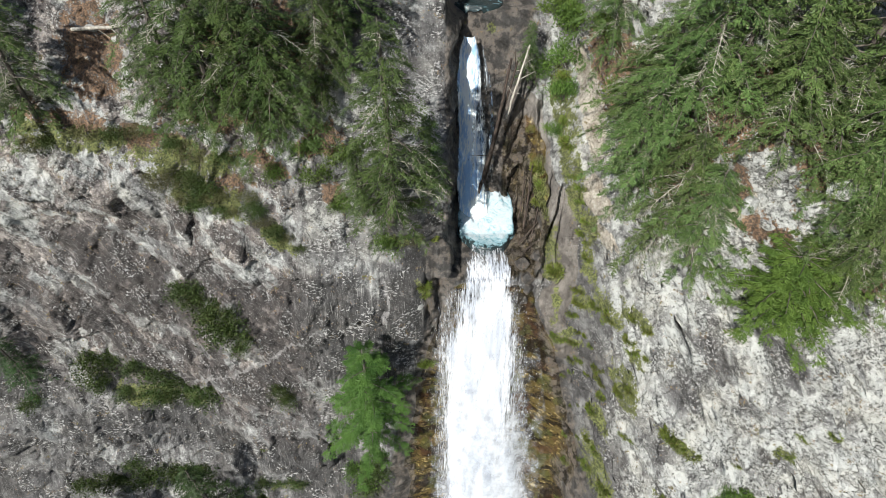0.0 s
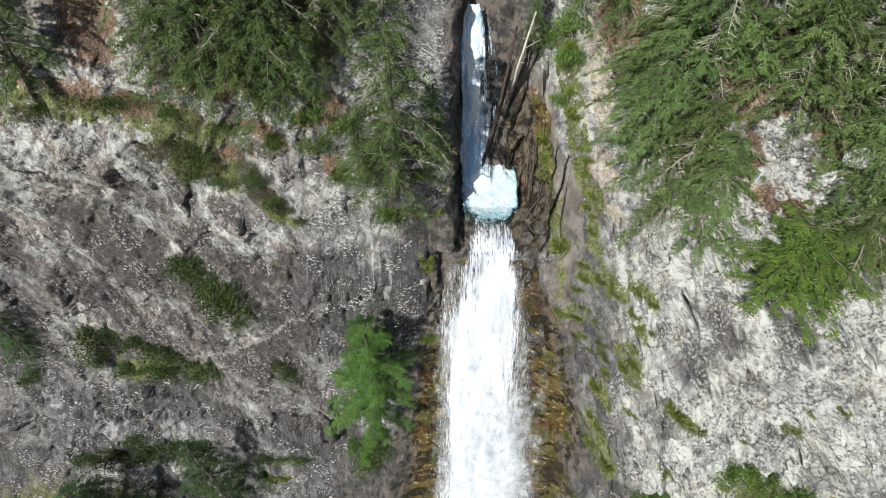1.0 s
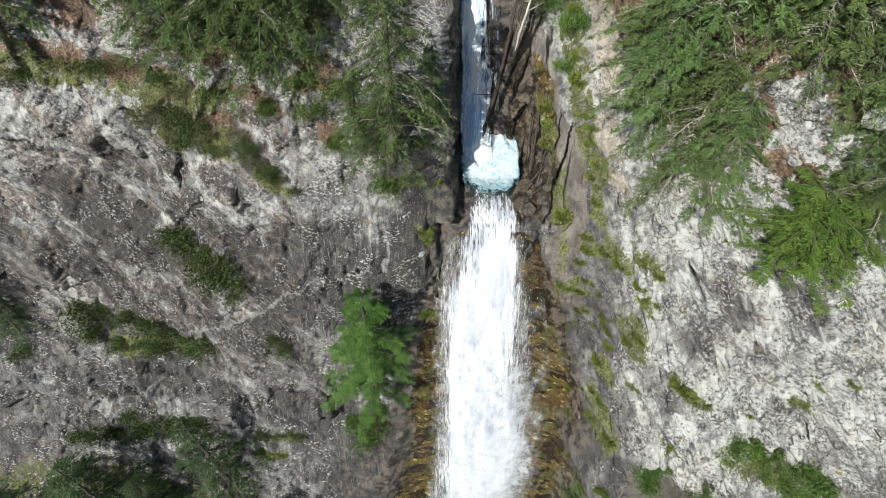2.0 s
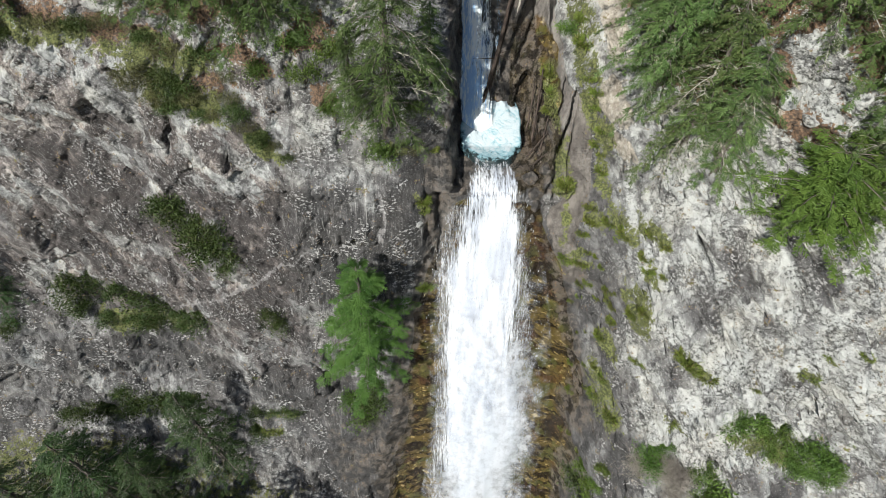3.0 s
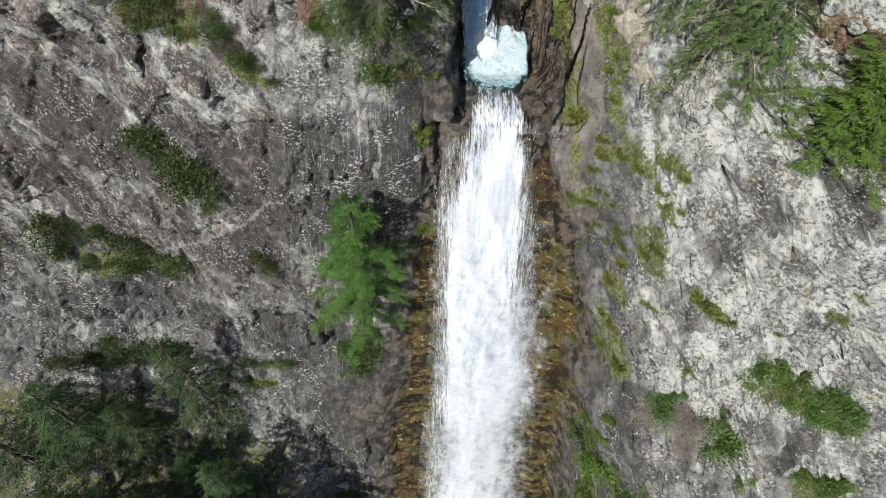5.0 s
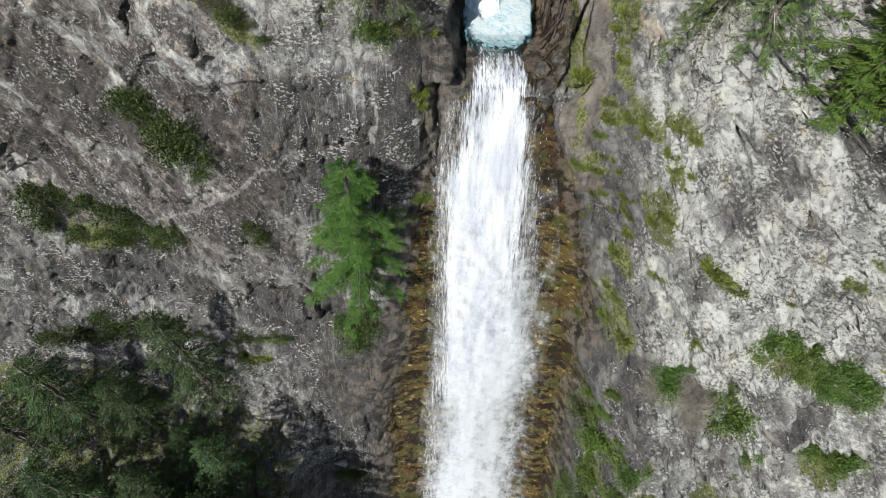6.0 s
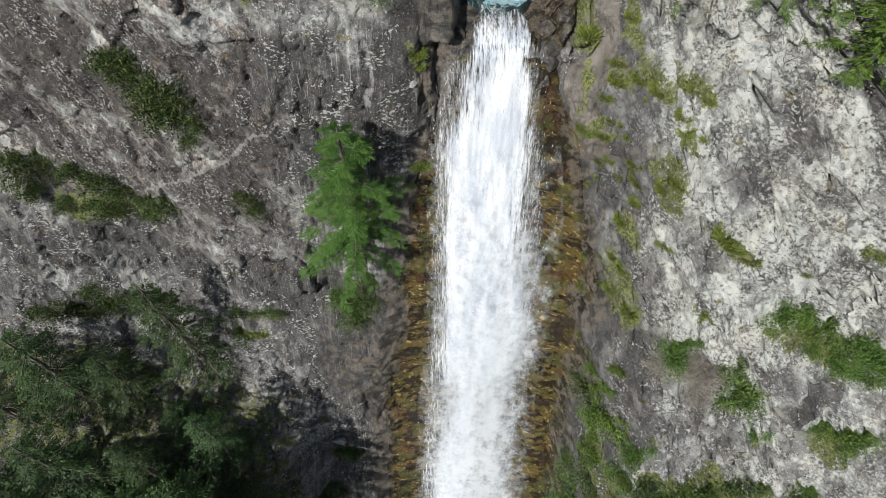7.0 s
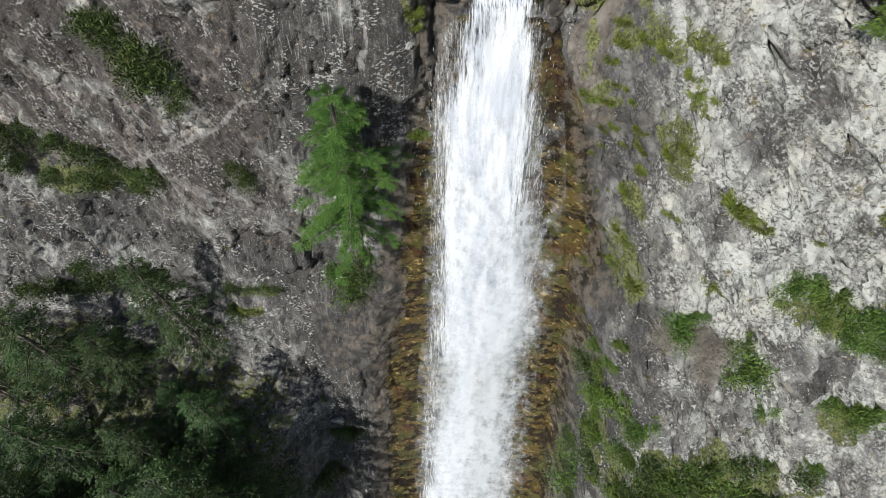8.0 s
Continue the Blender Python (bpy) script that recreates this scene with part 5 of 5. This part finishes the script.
scatter([GREEN_B, JUNI_A], "olive green shrub at the foot of the buttress", "shrub", "shrubs at the buttress foot", [
    (9.6, -2.0, 1.3), (10.4, 0.4, 1.3), (11.2, 2.6, 1.3), (11.6, 4.6, 1.3), (13.0, 5.2, 1.4), (14.4, 5.8, 1.4), (15.8, 6.3, 1.4), (17.2, 6.9, 1.3), (18.6, 6.9, 1.2), (20.0, 7.2, 1.1), (9.7, -3.6, 1.4), (10.2, 1.4, 1.4), (11.2, 5.4, 1.3), (12.0, 6.2, 1.3), (13.6, 6.4, 1.3), (9.6, 6.0, 1.1), (12.4, 3.4, 1.4), (14.6, 4.2, 1.4),
    (16.6, 4.8, 1.3), (18.4, 5.2, 1.3), (20.6, 8.2, 0.6), (10.0, -5.0, 1.2)])
scatter([TWIGGY], "bare grey-brown shrub with dry twigs on the buttress", "shrub", "", [(11.7, 15.0, 1.3), (12.6, 14.7, 1.2), (12.2, 15.5, 1.0)])
scatter([GREEN_A, JUNI_B], "green bush on the wet foot of the slab", "shrub", "bushes at the slab foot", [
    (-7.4, -5.6, 0.9), (-6.6, -6.0, 0.8), (-8.2, -5.4, 0.6), (-10.0, -9.5, 1.6), (-11.4, -10.5, 1.5), (-8.6, -10.5, 1.2)])
scatter([GRASS_A, GRASS_B], "yellow-green grass tuft in a crack of the dark rock", "grass", "grass tufts on the rock", [
    (5.9, 29.4, 0.8), (5.8, 28.7, 0.9), (5.9, 28.0, 0.8), (6.5, 26.5, 1.0), (6.6, 25.8, 0.9), (8.3, 24.8, 1.1), (8.1, 24.1, 0.9), (9.2, 25.5, 1.1), (8.9, 25.0, 0.9), (10.4, 26.0, 1.0), (10.8, 25.9, 0.8),
    (10.4, 24.5, 0.9), (11.2, 24.7, 0.6), (7.3, 21.7, 1.1), (7.9, 21.6, 1.0), (10.1, 22.9, 0.9), (10.0, 22.2, 0.9), (9.2, 21.8, 0.8), (9.4, 18.4, 0.9)])
scatter([GRASS_B, GRASS_A], "yellow-green grass tuft on a small ledge of the pale rock", "grass", "grass tufts on the buttress", [
    (9.6, 16.8, 1.1), (9.6, 15.8, 1.2), (9.5, 15.0, 1.1), (12.0, 21.9, 1.2), (12.5, 21.9, 1.0), (13.1, 21.7, 0.8), (12.0, 18.5, 0.9), (12.5, 18.4, 0.7), (16.8, 23.3, 0.9), (17.5, 24.2, 0.8), (18.3, 25.2, 0.8), (21.3, 18.0, 0.9),
    (7.6, 31.8, 1.0), (7.9, 29.6, 1.0), (8.2, 29.0, 0.9), (8.5, 26.8, 0.9), (8.6, 26.2, 0.9), (8.0, 23.2, 0.8), (7.7, 30.4, 1.1), (7.5, 31.2, 1.1), (8.4, 28.2, 0.9), (8.4, 27.4, 0.8), (15.6, 21.0, 0.7), (9.0, 20.2, 0.7), (8.4, 13.4, 0.8)])
scatter([GRASS_A, GRASS_B], "yellow-green grass tuft beside the fall", "grass", "grass tufts beside the fall", [
    (-1.3, 25.2, 0.9), (-1.1, 24.6, 0.9), (-1.2, 19.2, 1.2), (-0.9, 19.3, 1.0), (-0.6, 27.2, 0.7), (-18.4, 8.9, 0.9), (-12.6, 12.3, 0.7), (-12.6, 7.4, 0.9), (-11.8, 7.2, 0.8), (-8.4, -1.5, 0.8), (7.6, 33.4, 1.1)])

rng = np.random.default_rng(33)
scatter([GRASS_B, GRASS_A], "small yellow-green grass tuft rooted in the dark streaked rock", "grass", "small tufts on the streaked rock", [
    (7.6 + 3.4 * a + 0.06 * (24 - h), h, 0.45 + 0.5 * c * c) for a, h, c in zip(rng.random(34) ** 1.3, rng.uniform(7.5, 25, 34), rng.random(34))])

# ---- logs, sticks and stones ----
def log(name, start, end, thick, material, label, category="log", knots=0, seed=1):
    """A fallen trunk with a slight bend, broken ends and a few stubs."""
    rng = np.random.default_rng(seed)
    a, b = np.array(start, float), np.array(end, float)
    s = np.linspace(0, 1, 14)
    pts = a + (b - a) * s[:, None] + rng.normal(0, 0.02, 3) * np.sin(np.pi * s)[:, None] * np.linalg.norm(b - a) * 0.4 + rng.normal(0, 0.012, (14, 3))
    rad = thick * (1.0 - 0.45 * s) * rng.uniform(0.92, 1.08, 14)
    rad[0] *= 0.7
    made = [tube(pts, rad, 9)]
    cap = [np.concatenate([made[0][0], pts[:1], pts[-1:]])]
    n = len(made[0][0])
    i = np.arange(9)
    ends = np.concatenate([np.stack([(i + 1) % 9, i, 0 * i + n, 0 * i + n], 1)[:, :3].repeat(1, 0), np.stack([n - 9 + i, n - 9 + (i + 1) % 9, 0 * i + n + 1], 1)])
    me = bpy.data.meshes.new(name)
    me.from_pydata([tuple(p) for p in cap[0]], [], [tuple(int(q) for q in f) for f in made[0][1]] + [tuple(int(q) for q in f) for f in ends])
    thing = new(name)
    thing.location = start
    me.transform(Matrix.Translation(-Vector(start)))
    stem = part("stem", smooth(me), material, thing)
    for k in range(knots):
        f = rng.uniform(0.3, 0.98)
        p = np.array([np.interp(f, s, pts[:, j]) for j in range(3)])
        way = rng.normal(0, 1, 3) + (b - a) / np.linalg.norm(b - a) * 0.8
        way = way / np.linalg.norm(way) * rng.uniform(0.3, 1.3)
        stub = tubes_mesh("stub", [tube([p, p + way * 0.6, p + way + rng.normal(0, 0.05, 3)], [0.035, 0.022, 0.008], 4)])
        stub.transform(Matrix.Translation(-Vector(start)))
        part("branch", stub, material, stem)
    return tagged(thing, label, category)


log("fallen_log", (1.75, 26.9, 26.0), (4.0, 30.9, 34.8), 0.14, WOOD, "dark wet fallen log leaning in the gully above the pool", knots=5, seed=3)
log("fallen_log", (2.25, 27.4, 26.6), (4.4, 31.0, 34.6), 0.10, WOOD, "dark fallen log leaning beside another in the gully", knots=4, seed=4)
log("fallen_log", (3.9, 30.2, 31.2), (5.0, 30.9, 35.6), 0.09, GREY_WOOD, "thin bleached log leaning against the gully wall", knots=7, seed=5)
for a, b, t in [((5.0, 25.6, 26.2), (5.4, 27.6, 29.6), 0.07), ((4.7, 26.2, 26.4), (5.1, 27.8, 28.6), 0.06), ((5.4, 24.8, 26.2), (6.0, 26.6, 28.8), 0.05), ((4.6, 24.4, 26.0), (5.9, 25.4, 27.2), 0.06), ((4.9, 24.0, 25.8), (6.1, 24.6, 26.6), 0.05)]:
    log("stick", a, b, t, WOOD, "brown wet branch wedged beside the pool", "branch", seed=int(a[0] * 100))
p, q = rest(-19.7, 37.2, -0.15), rest(-16.8, 37.3, -0.15)
log("stick", p, q, 0.12, GREY_WOOD, "bleached dead branch lying on the upper ledge", "branch", knots=3, seed=9)
p, q = rest(-23.8, 35.7, -0.6), rest(-22.9, 36.6, -0.8)
log("stick", p, q, 0.10, GREY_WOOD, "bleached dead branch lying on the upper ledge", "branch", knots=2, seed=10)
p, q = rest(8.6, 31.4, -0.2), rest(10.6, 33.4, -0.6)
log("stick", p, q, 0.07, GREY_WOOD, "pale dead branch on the rocky slope", "branch", knots=4, seed=12)


def boulder(name, seed, place, size, label, pale, wet, turn=0.0):
    """An angular stone: a ball cut by planes, with worn edges."""
    rng = np.random.default_rng(seed)
    bm = bmesh.new()
    bmesh.ops.create_icosphere(bm, subdivisions=3, radius=1.0)
    cuts = [(Vector(rng.normal(0, 1, 3)).normalized(), rng.uniform(0.55, 0.85)) for _ in range(11)]
    for v in bm.verts:
        for n, d in cuts:
            over = v.co.dot(n) - d
            if over > 0:
                v.co -= n * over * 0.93
        v.co += Vector(rng.normal(0, 0.012, 3))
        v.co = Vector((v.co.x * size[0], v.co.y * size[1], v.co.z * size[2]))
    me = bpy.data.meshes.new(name)
    bm.to_mesh(me)
    bm.free()
    me.materials.append(ROCK)
    for key, value in (("pale", pale), ("wet", wet)):
        me.attributes.new(key, "FLOAT", "POINT").data.foreach_set("value", np.full(len(me.vertices), value, np.float32))
    ob = new(name, me)
    ob.matrix_world = Matrix.Translation(place) @ pose(0, 0, 0, 0, 0, turn)
    return tagged(ob, label, "boulder")


for k, (x, z, size) in enumerate([(16.4, 35.5, 0.75), (17.7, 36.4, 0.5), (15.9, 24.0, 0.5), (6.7, 31.0, 0.32), (-17.6, 36.5, 0.35), (-19.1, 37.0, 0.35), (13.9, 33.4, 0.55), (14.8, 34.2, 0.6), (14.5, 33.0, 0.4), (13.2, 31.9, 0.5), (-7.9, -4.0, 0.55), (-1.3, 24.0, 0.22)]):
    boulder("boulder", 50 + k, rest(x, z, 0.05 * size), (size * 1.2, size * 0.7, size * 0.8), "pale angular stone lodged on the rock", 0.95, 0.0, 37 * k)
for k, (x, y, z, size) in enumerate([(4.75, 23.3, 25.5, 0.55), (5.2, 22.7, 25.0, 0.6), (5.1, 22.5, 24.2, 0.5), (4.9, 22.2, 23.4, 0.45), (5.9, 23.6, 25.8, 0.7), (0.75, 23.0, 25.3, 0.5)]):
    boulder("boulder", 80 + k, (x, y, z), (size, size * 0.8, size * 0.75), "rounded dark brown boulder at the lip of the fall", 0.3, 0.8, 50 * k)
